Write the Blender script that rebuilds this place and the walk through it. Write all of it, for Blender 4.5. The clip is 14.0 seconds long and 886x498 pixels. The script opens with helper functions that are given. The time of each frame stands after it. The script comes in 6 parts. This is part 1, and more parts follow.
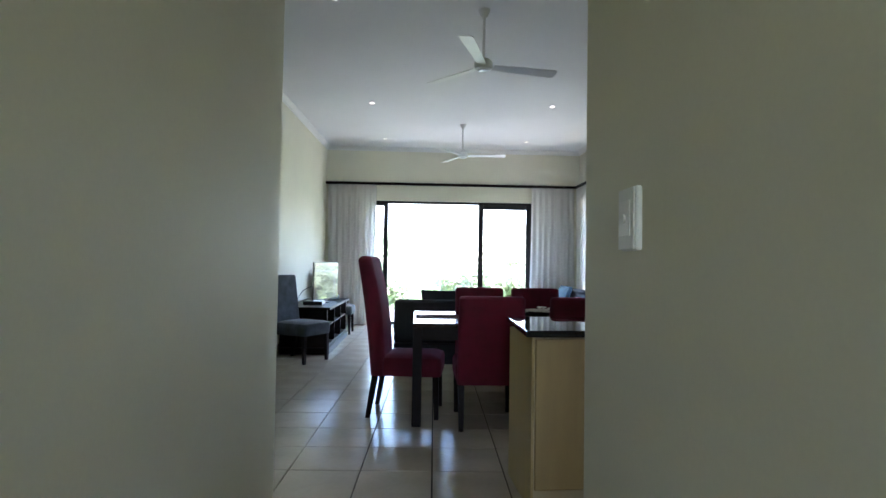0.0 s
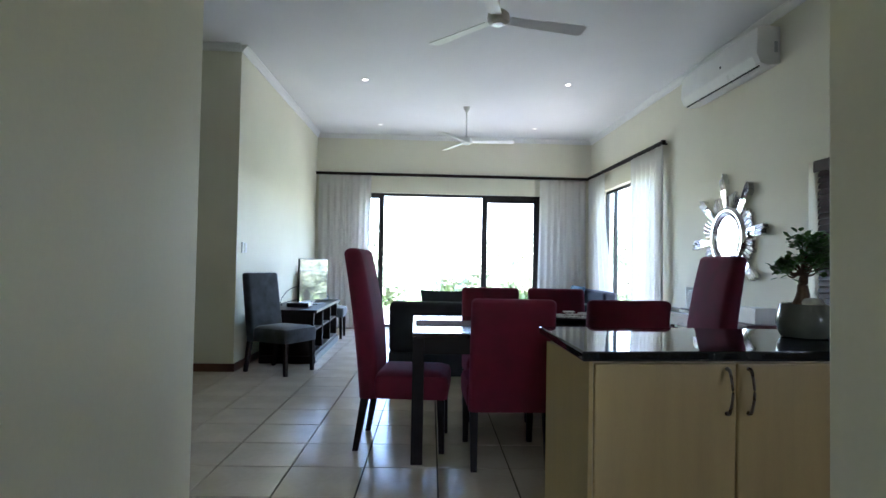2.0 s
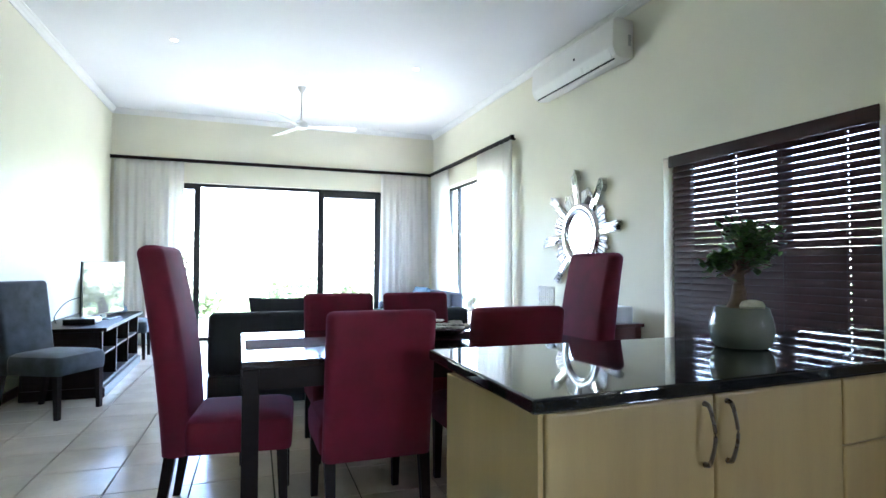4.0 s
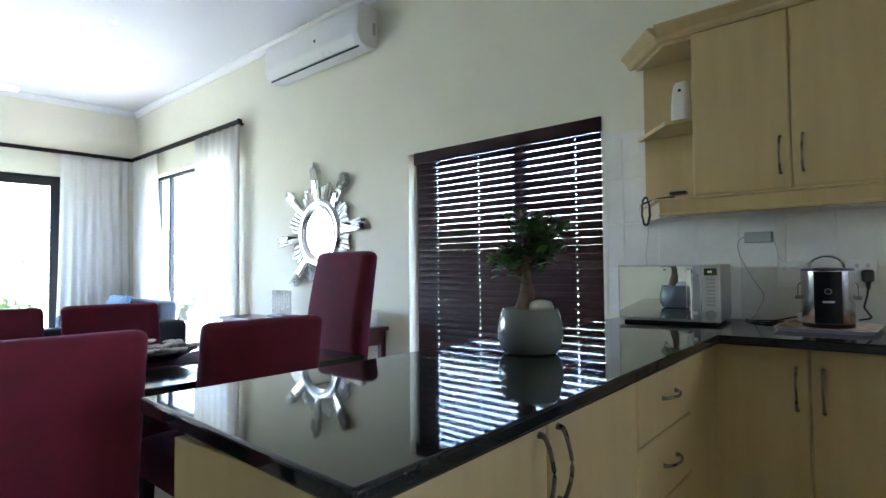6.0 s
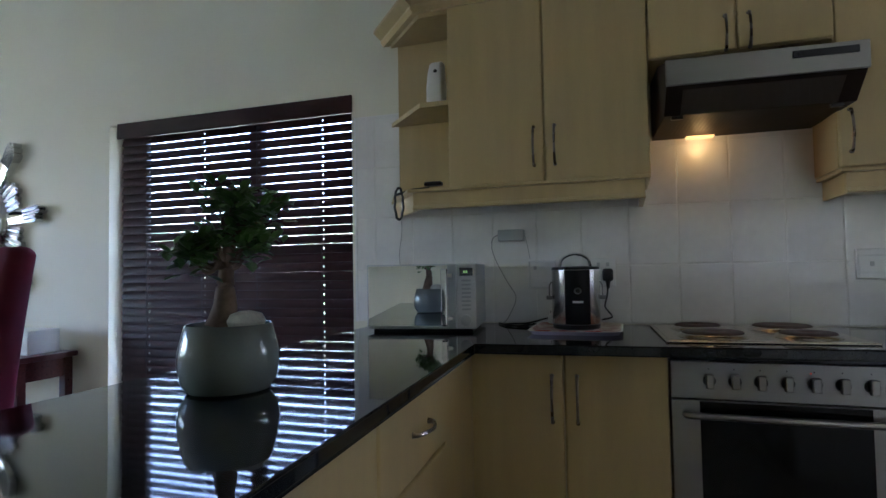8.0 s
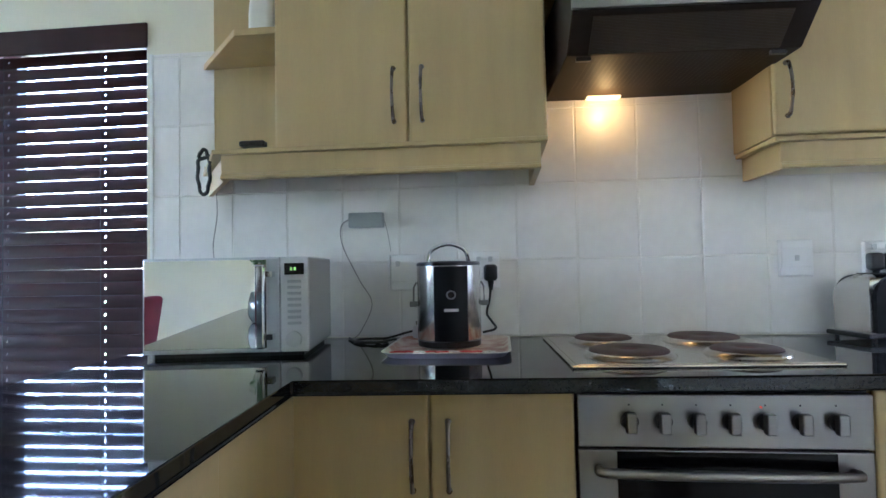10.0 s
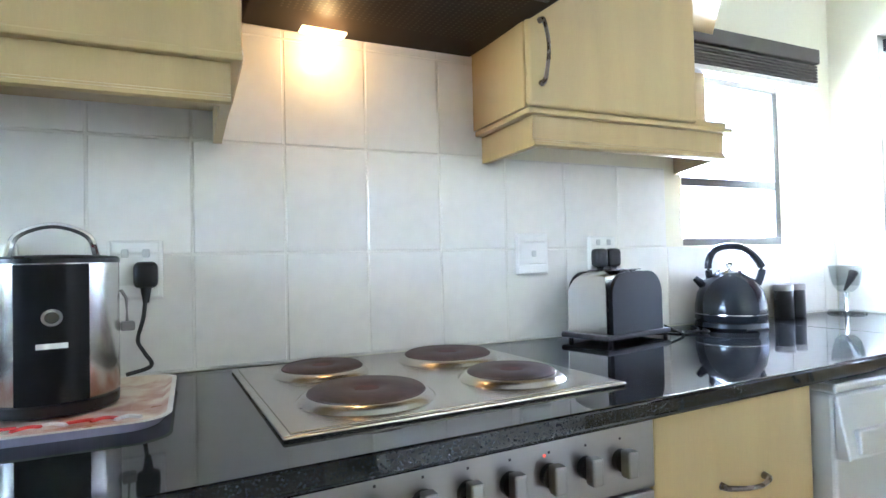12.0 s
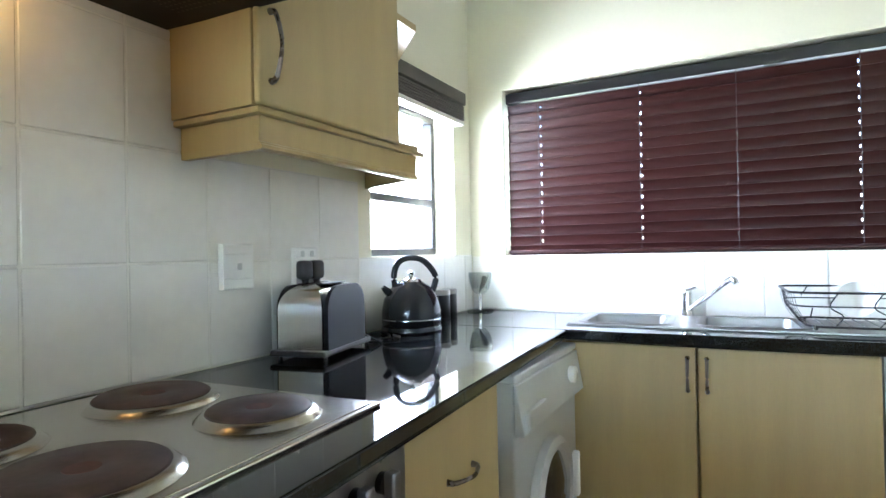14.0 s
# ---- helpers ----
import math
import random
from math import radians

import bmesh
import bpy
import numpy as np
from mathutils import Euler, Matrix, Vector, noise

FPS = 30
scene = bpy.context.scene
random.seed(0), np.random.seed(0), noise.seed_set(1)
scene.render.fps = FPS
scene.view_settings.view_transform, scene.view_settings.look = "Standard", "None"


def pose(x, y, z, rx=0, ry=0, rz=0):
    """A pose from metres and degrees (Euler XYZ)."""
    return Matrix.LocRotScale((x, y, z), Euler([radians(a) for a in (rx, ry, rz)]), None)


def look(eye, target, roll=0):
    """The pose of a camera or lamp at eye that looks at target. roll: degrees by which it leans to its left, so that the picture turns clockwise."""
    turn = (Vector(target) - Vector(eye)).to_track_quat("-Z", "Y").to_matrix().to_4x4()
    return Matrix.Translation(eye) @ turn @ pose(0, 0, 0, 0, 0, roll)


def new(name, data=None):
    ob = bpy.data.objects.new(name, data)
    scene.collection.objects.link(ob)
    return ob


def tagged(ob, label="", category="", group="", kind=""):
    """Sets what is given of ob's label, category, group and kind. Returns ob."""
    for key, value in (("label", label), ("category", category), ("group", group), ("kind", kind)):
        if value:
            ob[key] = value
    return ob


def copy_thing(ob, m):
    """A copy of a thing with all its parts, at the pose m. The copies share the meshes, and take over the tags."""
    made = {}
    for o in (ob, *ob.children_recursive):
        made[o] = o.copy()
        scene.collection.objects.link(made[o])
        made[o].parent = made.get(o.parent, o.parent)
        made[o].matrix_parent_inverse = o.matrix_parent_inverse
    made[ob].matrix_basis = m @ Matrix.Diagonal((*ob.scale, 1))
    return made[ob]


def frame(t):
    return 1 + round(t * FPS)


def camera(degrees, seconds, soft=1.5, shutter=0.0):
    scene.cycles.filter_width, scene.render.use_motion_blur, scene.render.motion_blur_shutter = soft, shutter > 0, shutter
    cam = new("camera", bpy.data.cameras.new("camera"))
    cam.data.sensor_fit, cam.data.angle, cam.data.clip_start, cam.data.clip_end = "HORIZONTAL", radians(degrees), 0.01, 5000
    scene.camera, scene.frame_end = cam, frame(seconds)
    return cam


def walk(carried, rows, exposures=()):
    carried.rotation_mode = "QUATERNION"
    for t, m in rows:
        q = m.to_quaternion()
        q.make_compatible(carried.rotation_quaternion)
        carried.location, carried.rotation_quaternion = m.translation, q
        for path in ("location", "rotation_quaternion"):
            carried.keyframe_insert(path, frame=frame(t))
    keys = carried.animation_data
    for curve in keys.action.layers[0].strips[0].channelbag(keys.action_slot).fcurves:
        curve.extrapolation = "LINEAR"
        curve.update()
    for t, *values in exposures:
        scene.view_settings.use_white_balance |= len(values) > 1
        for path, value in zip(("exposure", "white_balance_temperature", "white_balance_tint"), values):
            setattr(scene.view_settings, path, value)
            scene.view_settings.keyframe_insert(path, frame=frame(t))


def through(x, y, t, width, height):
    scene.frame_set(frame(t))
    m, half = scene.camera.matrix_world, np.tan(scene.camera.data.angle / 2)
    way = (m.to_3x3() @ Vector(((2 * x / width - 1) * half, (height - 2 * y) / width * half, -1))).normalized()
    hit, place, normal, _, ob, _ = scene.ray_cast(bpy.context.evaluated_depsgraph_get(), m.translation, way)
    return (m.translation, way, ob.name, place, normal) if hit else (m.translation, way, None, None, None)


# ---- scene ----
cam = camera(76.8, 14.0)
PATH = [
    (0, (0.904, 1.911, 1.219), (0.991, 3.909, 1.274), 0.9),
    (0.5, (0.904, 2.129, 1.206), (0.992, 4.126, 1.26), 1.1),
    (1, (0.9, 2.382, 1.203), (0.983, 4.38, 1.258), 1.1),
    (1.5, (0.879, 2.591, 1.187), (0.965, 4.589, 1.241), 1.1),
    (2, (0.879, 2.804, 1.182), (0.977, 4.801, 1.237), 1.0),
    (4.5, (0.846, 3.741, 1.182), (1.791, 5.502, 1.251), -0.1),
    (5, (0.867, 3.871, 1.176), (2.058, 5.477, 1.246), -0.3),
    (5.5, (0.93, 4.005, 1.174), (2.267, 5.491, 1.243), -0.4),
    (6, (0.994, 4.092, 1.175), (2.482, 5.427, 1.242), -0.6),
    (6.5, (1.089, 4.168, 1.191), (2.709, 5.339, 1.256), -0.8),
    (7, (1.175, 4.256, 1.148), (2.942, 5.189, 1.237), -0.4),
    (7.5, (1.328, 4.27, 1.13), (3.178, 5.023, 1.224), -0.7),
    (8, (1.511, 4.273, 1.147), (3.412, 4.89, 1.227), -1.0),
    (10.5, (2.323, 4.309, 1.137), (4.322, 4.306, 1.202), -1.2),
    (11, (2.459, 4.304, 1.152), (4.438, 4.017, 1.211), -1.3),
    (11.5, (2.582, 4.265, 1.132), (4.504, 3.715, 1.188), -1.4),
    (12, (2.73, 4.257, 1.133), (4.553, 3.435, 1.176), -1.4),
    (12.5, (2.849, 4.303, 1.14), (4.52, 3.206, 1.182), -1.4),
    (13, (2.918, 4.329, 1.156), (4.344, 2.927, 1.188), -1.5),
    (13.5, (2.94, 4.355, 1.168), (4.12, 2.74, 1.186), -1.3),
    (14, (2.938, 4.373, 1.173), (3.893, 2.616, 1.187), -1.1),
]
EXPOSURES = [(0, 4.14, 5830, 16), (1, 4.24, 5780, 17), (2, 4.32, 5730, 17), (4.5, 5.53, 5580, 16), (5, 5.61, 5530, 16), (6.5, 5.09, 5580, 19), (7.5, 4.73, 5480, 22), (8, 4.64, 5430, 22), (10.5, 6.47, 5200, 20), (11, 6.80, 5200, 21), (12, 6.83, 5250, 19), (12.5, 6.64, 5450, 16), (13.5, 6.24, 5600, 14), (14, 5.87, 5700, 14)]
walk(cam, [(t, look(eye, target, roll)) for t, eye, target, roll in PATH], EXPOSURES)

# ---- world, sun, exposure ----
SUN_EL, SUN_AZ = radians(76), radians(60)
world = bpy.data.worlds.new("sky")
scene.world = world
world.use_nodes = True
wn = world.node_tree.nodes
sky = wn.new("ShaderNodeTexSky")
sky.sky_type, sky.sun_disc = "NISHITA", False
sky.sun_elevation, sky.sun_rotation = SUN_EL, SUN_AZ
world.node_tree.links.new(sky.outputs[0], wn["Background"].inputs[0])
wn["Background"].inputs[1].default_value = 0.15
sun = new("sun", bpy.data.lights.new("sun", "SUN"))
sun.data.energy, sun.data.angle, sun.data.color = 4.0, radians(0.5), (1.0, 0.95, 0.86)
sun.matrix_basis = look((0, 0, 0), (-math.sin(SUN_AZ) * math.cos(SUN_EL), -math.cos(SUN_AZ) * math.cos(SUN_EL), -math.sin(SUN_EL)))



def window_or_fill_lamp(eye, target, w, h, watts, tint=(0.90, 0.95, 1.0)):
    """Sky light standing in a window's opening, or added fill for the corridor."""
    ob = new("window_or_fill_light", bpy.data.lights.new("window_or_fill_light", "AREA"))
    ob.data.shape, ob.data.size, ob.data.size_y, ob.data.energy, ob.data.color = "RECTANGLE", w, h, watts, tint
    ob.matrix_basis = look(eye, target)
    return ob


window_or_fill_lamp((4.31, 2.425, 1.48), (3.0, 2.425, 1.48), 0.60, 0.56, 1.3)
window_or_fill_lamp((4.335, 6.43, 1.1), (3.0, 6.43, 1.1), 1.64, 1.95, 0.5)
window_or_fill_lamp((2.85, 1.70, 1.54), (2.85, 3.0, 1.54), 2.1, 0.72, 0.15)
window_or_fill_lamp((1.56, 13.55, 1.45), (1.56, 9.0, 0.25), 3.2, 2.4, 0.7)
# yellowish fill added behind the camera to brighten the corridor walls
window_or_fill_lamp((0.85, -1.10, 1.6), (0.85, 1.0, 1.6), 0.8, 1.1, 0.44, (1.0, 0.93, 0.68))

# ---- plan ----
EAST, WEST, NORTH, SOUTH, CEIL = 4.11, -0.93, 13.0, 1.93, 3.52
COR_W, COR_E, COR_WN, COR_EN = 0.33, 1.365, 4.24, 3.44
STUB = 8.90
TOP, SLAB = 0.90, 0.034
FRONT = 3.50

# ---- mesh helpers ----
ORIGIN = {}


def thing(name, label, category, at=(0, 0, 0), group="", kind=""):
    ob = new(name)
    ob.empty_display_size = 0.1
    ob.matrix_basis = Matrix.Translation(at)
    ORIGIN[ob.name] = Vector(at)
    return tagged(ob, label, category, group, kind)


def finish(name, bm, material, smooth=False):
    me = bpy.data.meshes.new(name)
    bmesh.ops.recalc_face_normals(bm, faces=bm.faces)
    bm.to_mesh(me)
    bm.free()
    for m in material if isinstance(material, (list, tuple)) else [material]:
        me.materials.append(m)
    if smooth:
        me.shade_smooth()
        me.set_sharp_from_angle(angle=radians(40))
    return me


def part(name, bm, material, parent, label="", smooth=False):
    """One mesh under a thing or under a part; the bmesh is in the thing's or the world's coordinates."""
    root = parent
    while root.parent:
        root = root.parent
    bmesh.ops.translate(bm, verts=bm.verts, vec=-ORIGIN.get(root.name, Vector()))
    ob = new(name, finish(name, bm, material, smooth))
    ob.parent = parent
    return tagged(ob, label)


def single(name, bm, material, label, category, kind="", smooth=False, group=""):
    return tagged(new(name, finish(name, bm, material, smooth)), label, category, group, kind)


def box(x0, x1, y0, y1, z0, z1, bev=0.0, bm=None, seg=2):
    bm = bm or bmesh.new()
    r = bmesh.ops.create_cube(bm, size=1, matrix=Matrix.Translation(((x0 + x1) / 2, (y0 + y1) / 2, (z0 + z1) / 2)) @ Matrix.Diagonal((abs(x1 - x0), abs(y1 - y0), abs(z1 - z0), 1)))
    if bev:
        edges = list({e for v in r["verts"] for e in v.link_edges})
        bmesh.ops.bevel(bm, geom=edges, offset=bev, segments=seg, affect="EDGES", profile=0.5)
    return bm


def cyl(c, r, h, axis="z", r2=None, seg=24, bm=None, bev=0.0):
    """A cylinder or cone whose base centre is c, going h along the axis."""
    bm = bm or bmesh.new()
    turn = {"z": Matrix.Identity(4), "x": Matrix.Rotation(radians(90), 4, "Y"), "y": Matrix.Rotation(radians(-90), 4, "X")}[axis]
    q = bmesh.ops.create_cone(bm, cap_ends=True, segments=seg, radius1=r, radius2=r if r2 is None else r2, depth=h, matrix=Matrix.Translation(c) @ turn @ Matrix.Translation((0, 0, h / 2)))
    if bev:
        edges = [e for e in {e for v in q["verts"] for e in v.link_edges} if any(len(f.verts) > 4 for f in e.link_faces)]
        bmesh.ops.bevel(bm, geom=edges, offset=bev, segments=2, affect="EDGES", profile=0.5)
    return bm


def lathe(c, profile, seg=32, bm=None, cap=True):
    """A turned body: profile of (radius, height) from the base up."""
    bm = bm or bmesh.new()
    rings = []
    for r, z in profile:
        rings.append([bm.verts.new((c[0] + r * math.cos(a), c[1] + r * math.sin(a), c[2] + z)) for a in (2 * math.pi * i / seg for i in range(seg))])
    for a, b in zip(rings, rings[1:]):
        for i in range(seg):
            bm.faces.new((a[i], a[(i + 1) % seg], b[(i + 1) % seg], b[i]))
    if cap:
        bm.faces.new(rings[0][::-1])
        bm.faces.new(rings[-1])
    return bm


def tube(points, r, seg=8, bm=None, closed=False, radii=None):
    bm = bm or bmesh.new()
    pts = [Vector(p) for p in points]
    rings, n = [], len(pts)
    for i, p in enumerate(pts):
        a, b = (pts[i - 1], pts[(i + 1) % n]) if closed else (pts[max(i - 1, 0)], pts[min(i + 1, n - 1)])
        d = (b - a).normalized()
        u = d.cross(Vector((0, 0, 1)))
        u = d.cross(Vector((0, 1, 0))) if u.length < 0.05 else u
        u.normalize()
        w = d.cross(u)
        k = radii[i] if radii else r
        rings.append([bm.verts.new(p + k * (math.cos(t) * u + math.sin(t) * w)) for t in (2 * math.pi * j / seg for j in range(seg))])
    for a, b in list(zip(rings, rings[1:])) + ([(rings[-1], rings[0])] if closed else []):
        off = 0
        if closed and a is rings[-1]:
            off = min(range(seg), key=lambda o: (a[0].co - b[o].co).length)
        for j in range(seg):
            bm.faces.new((a[j], a[(j + 1) % seg], b[(j + 1 + off) % seg], b[(j + off) % seg]))
    if not closed:
        bm.faces.new(rings[0][::-1])
        bm.faces.new(rings[-1])
    return bm


def curve(points, n=8):
    """Catmull-Rom through the points."""
    p = [Vector(q) for q in points]
    p = [2 * p[0] - p[1]] + p + [2 * p[-1] - p[-2]]
    out = []
    for i in range(1, len(p) - 2):
        for k in range(n):
            t = k / n
            out.append(0.5 * (2 * p[i] + (p[i + 1] - p[i - 1]) * t + (2 * p[i - 1] - 5 * p[i] + 4 * p[i + 1] - p[i + 2]) * t * t + (3 * p[i] - p[i - 1] - 3 * p[i + 1] + p[i + 2]) * t ** 3))
    return out + [p[-2]]


def prism(poly, axis, a, b, bm=None, bev=0.0):
    """A 2D outline drawn out along an axis from a to b; the outline is in the other two axes in order."""
    bm = bm or bmesh.new()
    put = {"x": lambda u, v, w: (w, u, v), "y": lambda u, v, w: (u, w, v), "z": lambda u, v, w: (u, v, w)}[axis]
    lo = [bm.verts.new(put(u, v, a)) for u, v in poly]
    hi = [bm.verts.new(put(u, v, b)) for u, v in poly]
    fs = [bm.faces.new(lo[::-1]), bm.faces.new(hi)]
    for i in range(len(poly)):
        j = (i + 1) % len(poly)
        fs.append(bm.faces.new((lo[i], lo[j], hi[j], hi[i])))
    if bev:
        bmesh.ops.bevel(bm, geom=list({e for f in fs for e in f.edges}), offset=bev, segments=2, affect="EDGES", profile=0.5)
    return bm


def holed(axis, at, thick, u0, u1, z0, z1, holes):
    """A wall of thickness with openings through it. axis: the one it stands across."""
    bm = bmesh.new()
    us = sorted({u0, u1, *(h[0] for h in holes), *(h[1] for h in holes)})
    zs = sorted({z0, z1, *(h[2] for h in holes), *(h[3] for h in holes)})
    put = (lambda u, z, d: (d, u, z)) if axis == "x" else (lambda u, z, d: (u, d, z))

    def solid(i, j):
        if not (0 <= i < len(us) - 1 and 0 <= j < len(zs) - 1):
            return False
        u, z = (us[i] + us[i + 1]) / 2, (zs[j] + zs[j + 1]) / 2
        return not any(h[0] < u < h[1] and h[2] < z < h[3] for h in holes)

    def quad(*p):
        bm.faces.new([bm.verts.new(q) for q in p])

    a, b = at, at + thick
    for i in range(len(us) - 1):
        for j in range(len(zs) - 1):
            if not solid(i, j):
                continue
            c, d, e, f = us[i], us[i + 1], zs[j], zs[j + 1]
            quad(put(c, e, a), put(d, e, a), put(d, f, a), put(c, f, a))
            quad(put(c, e, b), put(d, e, b), put(d, f, b), put(c, f, b))
            if not solid(i - 1, j):
                quad(put(c, e, a), put(c, f, a), put(c, f, b), put(c, e, b))
            if not solid(i + 1, j):
                quad(put(d, e, a), put(d, f, a), put(d, f, b), put(d, e, b))
            if not solid(i, j - 1):
                quad(put(c, e, a), put(d, e, a), put(d, e, b), put(c, e, b))
            if not solid(i, j + 1):
                quad(put(c, f, a), put(d, f, a), put(d, f, b), put(c, f, b))
    bmesh.ops.remove_doubles(bm, verts=bm.verts, dist=1e-5)
    return bm


# ---- materials ----
def mat(name, color, rough=0.5, metal=0.0, vary=0.06, scale=6.0, bump=0.0, bump_scale=200.0, sheen=0.0, coat=0.0, random_shift=0.0, rough_vary=0.08, stretch=(1, 1, 1), spec=0.5):
    m = bpy.data.materials.new(name)
    m.use_nodes = True
    nt = m.node_tree
    n, l = nt.nodes, nt.links
    b = n["Principled BSDF"]
    b.inputs["Roughness"].default_value, b.inputs["Metallic"].default_value = rough, metal
    b.inputs["Sheen Weight"].default_value, b.inputs["Coat Weight"].default_value = sheen, coat
    b.inputs["Specular IOR Level"].default_value = spec
    co = n.new("ShaderNodeTexCoord")
    mp = n.new("ShaderNodeMapping")
    mp.inputs["Scale"].default_value = stretch
    l.new(co.outputs["Object"], mp.inputs["Vector"])
    big, fine = n.new("ShaderNodeTexNoise"), n.new("ShaderNodeTexNoise")
    big.inputs["Scale"].default_value, big.inputs["Detail"].default_value = scale, 5
    fine.inputs["Scale"].default_value, fine.inputs["Detail"].default_value = bump_scale, 3
    l.new(mp.outputs[0], big.inputs["Vector"])
    l.new(mp.outputs[0], fine.inputs["Vector"])
    mix = n.new("ShaderNodeMath")
    mix.operation = "MULTIPLY_ADD"
    l.new(fine.outputs["Fac"], mix.inputs[0])
    mix.inputs[1].default_value = 0.35
    l.new(big.outputs["Fac"], mix.inputs[2])
    ramp = n.new("ShaderNodeMapRange")
    ramp.inputs["From Min"].default_value, ramp.inputs["From Max"].default_value = 0.4, 0.95
    ramp.inputs["To Min"].default_value, ramp.inputs["To Max"].default_value = 1 - 2 * vary, 1 + vary
    l.new(mix.outputs[0], ramp.inputs[0])
    hs = n.new("ShaderNodeHueSaturation")
    hs.inputs["Color"].default_value = (*color, 1)
    if random_shift:
        oi, ad = n.new("ShaderNodeObjectInfo"), n.new("ShaderNodeMath")
        ad.operation = "MULTIPLY_ADD"
        l.new(oi.outputs["Random"], ad.inputs[0])
        ad.inputs[1].default_value = random_shift
        l.new(ramp.outputs[0], ad.inputs[2])
        l.new(ad.outputs[0], hs.inputs["Value"])
    else:
        l.new(ramp.outputs[0], hs.inputs["Value"])
    l.new(hs.outputs[0], b.inputs["Base Color"])
    if rough_vary:
        rr = n.new("ShaderNodeMapRange")
        rr.inputs["To Min"].default_value, rr.inputs["To Max"].default_value = max(0.02, rough - rough_vary), rough + rough_vary
        l.new(big.outputs["Fac"], rr.inputs[0])
        l.new(rr.outputs[0], b.inputs["Roughness"])
    if bump:
        bp = n.new("ShaderNodeBump")
        bp.inputs["Strength"].default_value, bp.inputs["Distance"].default_value = bump, 0.002
        l.new(fine.outputs["Fac"], bp.inputs["Height"])
        l.new(bp.outputs[0], b.inputs["Normal"])
    return m


PAINT = mat("cream wall paint", (0.76, 0.725, 0.575), 0.6, vary=0.03, scale=1.5, bump=0.05, bump_scale=90, rough_vary=0.1)
CEILP = mat("white ceiling paint", (0.79, 0.785, 0.77), 0.7, vary=0.02, scale=1.2, bump=0.04, bump_scale=70)
CORNICE = mat("white cornice paint", (0.8, 0.79, 0.75), 0.6, vary=0.02)
FLOOR = mat("beige glazed floor tile", (0.60, 0.515, 0.40), 0.2, vary=0.07, scale=3, bump=0.03, bump_scale=40, random_shift=0.07, rough_vary=0.07)
GROUT = mat("dark floor grout", (0.06, 0.045, 0.035), 0.9, vary=0.2, scale=5)
SKIRT = mat("red-brown skirting tile", (0.16, 0.06, 0.035), 0.35, vary=0.15, scale=6)
WALLTILE = mat("off-white glazed wall tile", (0.80, 0.78, 0.735), 0.16, vary=0.04, scale=4, bump=0.03, bump_scale=30, random_shift=0.03, rough_vary=0.05)
WGROUT = mat("white tile grout", (0.80, 0.78, 0.72), 0.85, vary=0.06)
MAPLE = mat("pale maple cabinet foil", (0.475, 0.352, 0.160), 0.42, vary=0.05, scale=3, bump=0.04, bump_scale=60, stretch=(6, 6, 0.6), rough_vary=0.06)
CARCASS = mat("cabinet carcass board", (0.62, 0.52, 0.33), 0.5, vary=0.05)
BROWNMETAL = mat("antique bronze handle", (0.20, 0.17, 0.15), 0.28, 0.9, vary=0.15, scale=30)
HOBSTEEL = mat("worn stainless hob steel", (0.48, 0.45, 0.40), 0.23, 1.0, vary=0.05, scale=6, rough_vary=0.05)
STEEL = mat("brushed stainless steel", (0.28, 0.27, 0.26), 0.36, 1.0, vary=0.015, scale=3, rough_vary=0.02, stretch=(1, 1, 40))
BRIGHTSTEEL = mat("bright brushed steel", (0.62, 0.61, 0.60), 0.24, 1.0, vary=0.02, scale=3, rough_vary=0.02, stretch=(1, 1, 30))
OVENGLASS = mat("black oven glass", (0.004, 0.004, 0.005), 0.09, vary=0.1, spec=0.2, rough_vary=0.02)
DARKPANEL = mat("satin black panel", (0.006, 0.006, 0.008), 0.3, vary=0.1, spec=0.18)
CHROME = mat("polished chrome", (0.75, 0.75, 0.76), 0.06, 1.0, vary=0.02, rough_vary=0.02)
BLACK = mat("black plastic", (0.012, 0.012, 0.014), 0.3, vary=0.1, scale=20)
BLACKGLOSS = mat("gloss black enamel", (0.008, 0.008, 0.01), 0.1, vary=0.1, coat=0.5, rough_vary=0.03)
PLATEW = mat("white switch plate plastic", (0.84, 0.835, 0.81), 0.22, vary=0.02)
WHITEPL = mat("white plastic", (0.78, 0.77, 0.73), 0.3, vary=0.03)
OFFWHITE = mat("off-white air conditioner plastic", (0.76, 0.75, 0.71), 0.35, vary=0.03)
SILVERPL = mat("silver painted panel", (0.55, 0.56, 0.55), 0.32, 0.5, vary=0.05)
PANELSILVER = mat("pale silver control panel", (0.62, 0.62, 0.60), 0.3, 0.3, vary=0.03)
GREYPL = mat("grey plastic box", (0.42, 0.44, 0.43), 0.5, vary=0.05)
DARKWOOD = mat("dark stained wood", (0.014, 0.0075, 0.007), 0.45, vary=0.12, scale=5, stretch=(2, 5, 5), spec=0.14, rough_vary=0.03)
POLISHED = mat("polished dark tabletop", (0.022, 0.012, 0.010), 0.12, vary=0.15, scale=5, stretch=(2, 5, 5), rough_vary=0.03)
REDWOOD = mat("mahogany stained wood", (0.085, 0.018, 0.014), 0.3, vary=0.25, scale=6, stretch=(12, 1, 12))
BLINDWOOD = mat("mahogany blind slat", (0.026, 0.0056, 0.0048), 0.42, vary=0.2, scale=8, stretch=(10, 1, 10), random_shift=0.2, spec=0.22)
FRAME = mat("dark bronze aluminium", (0.018, 0.017, 0.018), 0.35, 0.3, vary=0.1)
RED = mat("crimson velour upholstery", (0.14, 0.005, 0.022), 0.85, vary=0.22, scale=7, bump=0.25, bump_scale=500, sheen=0.16)
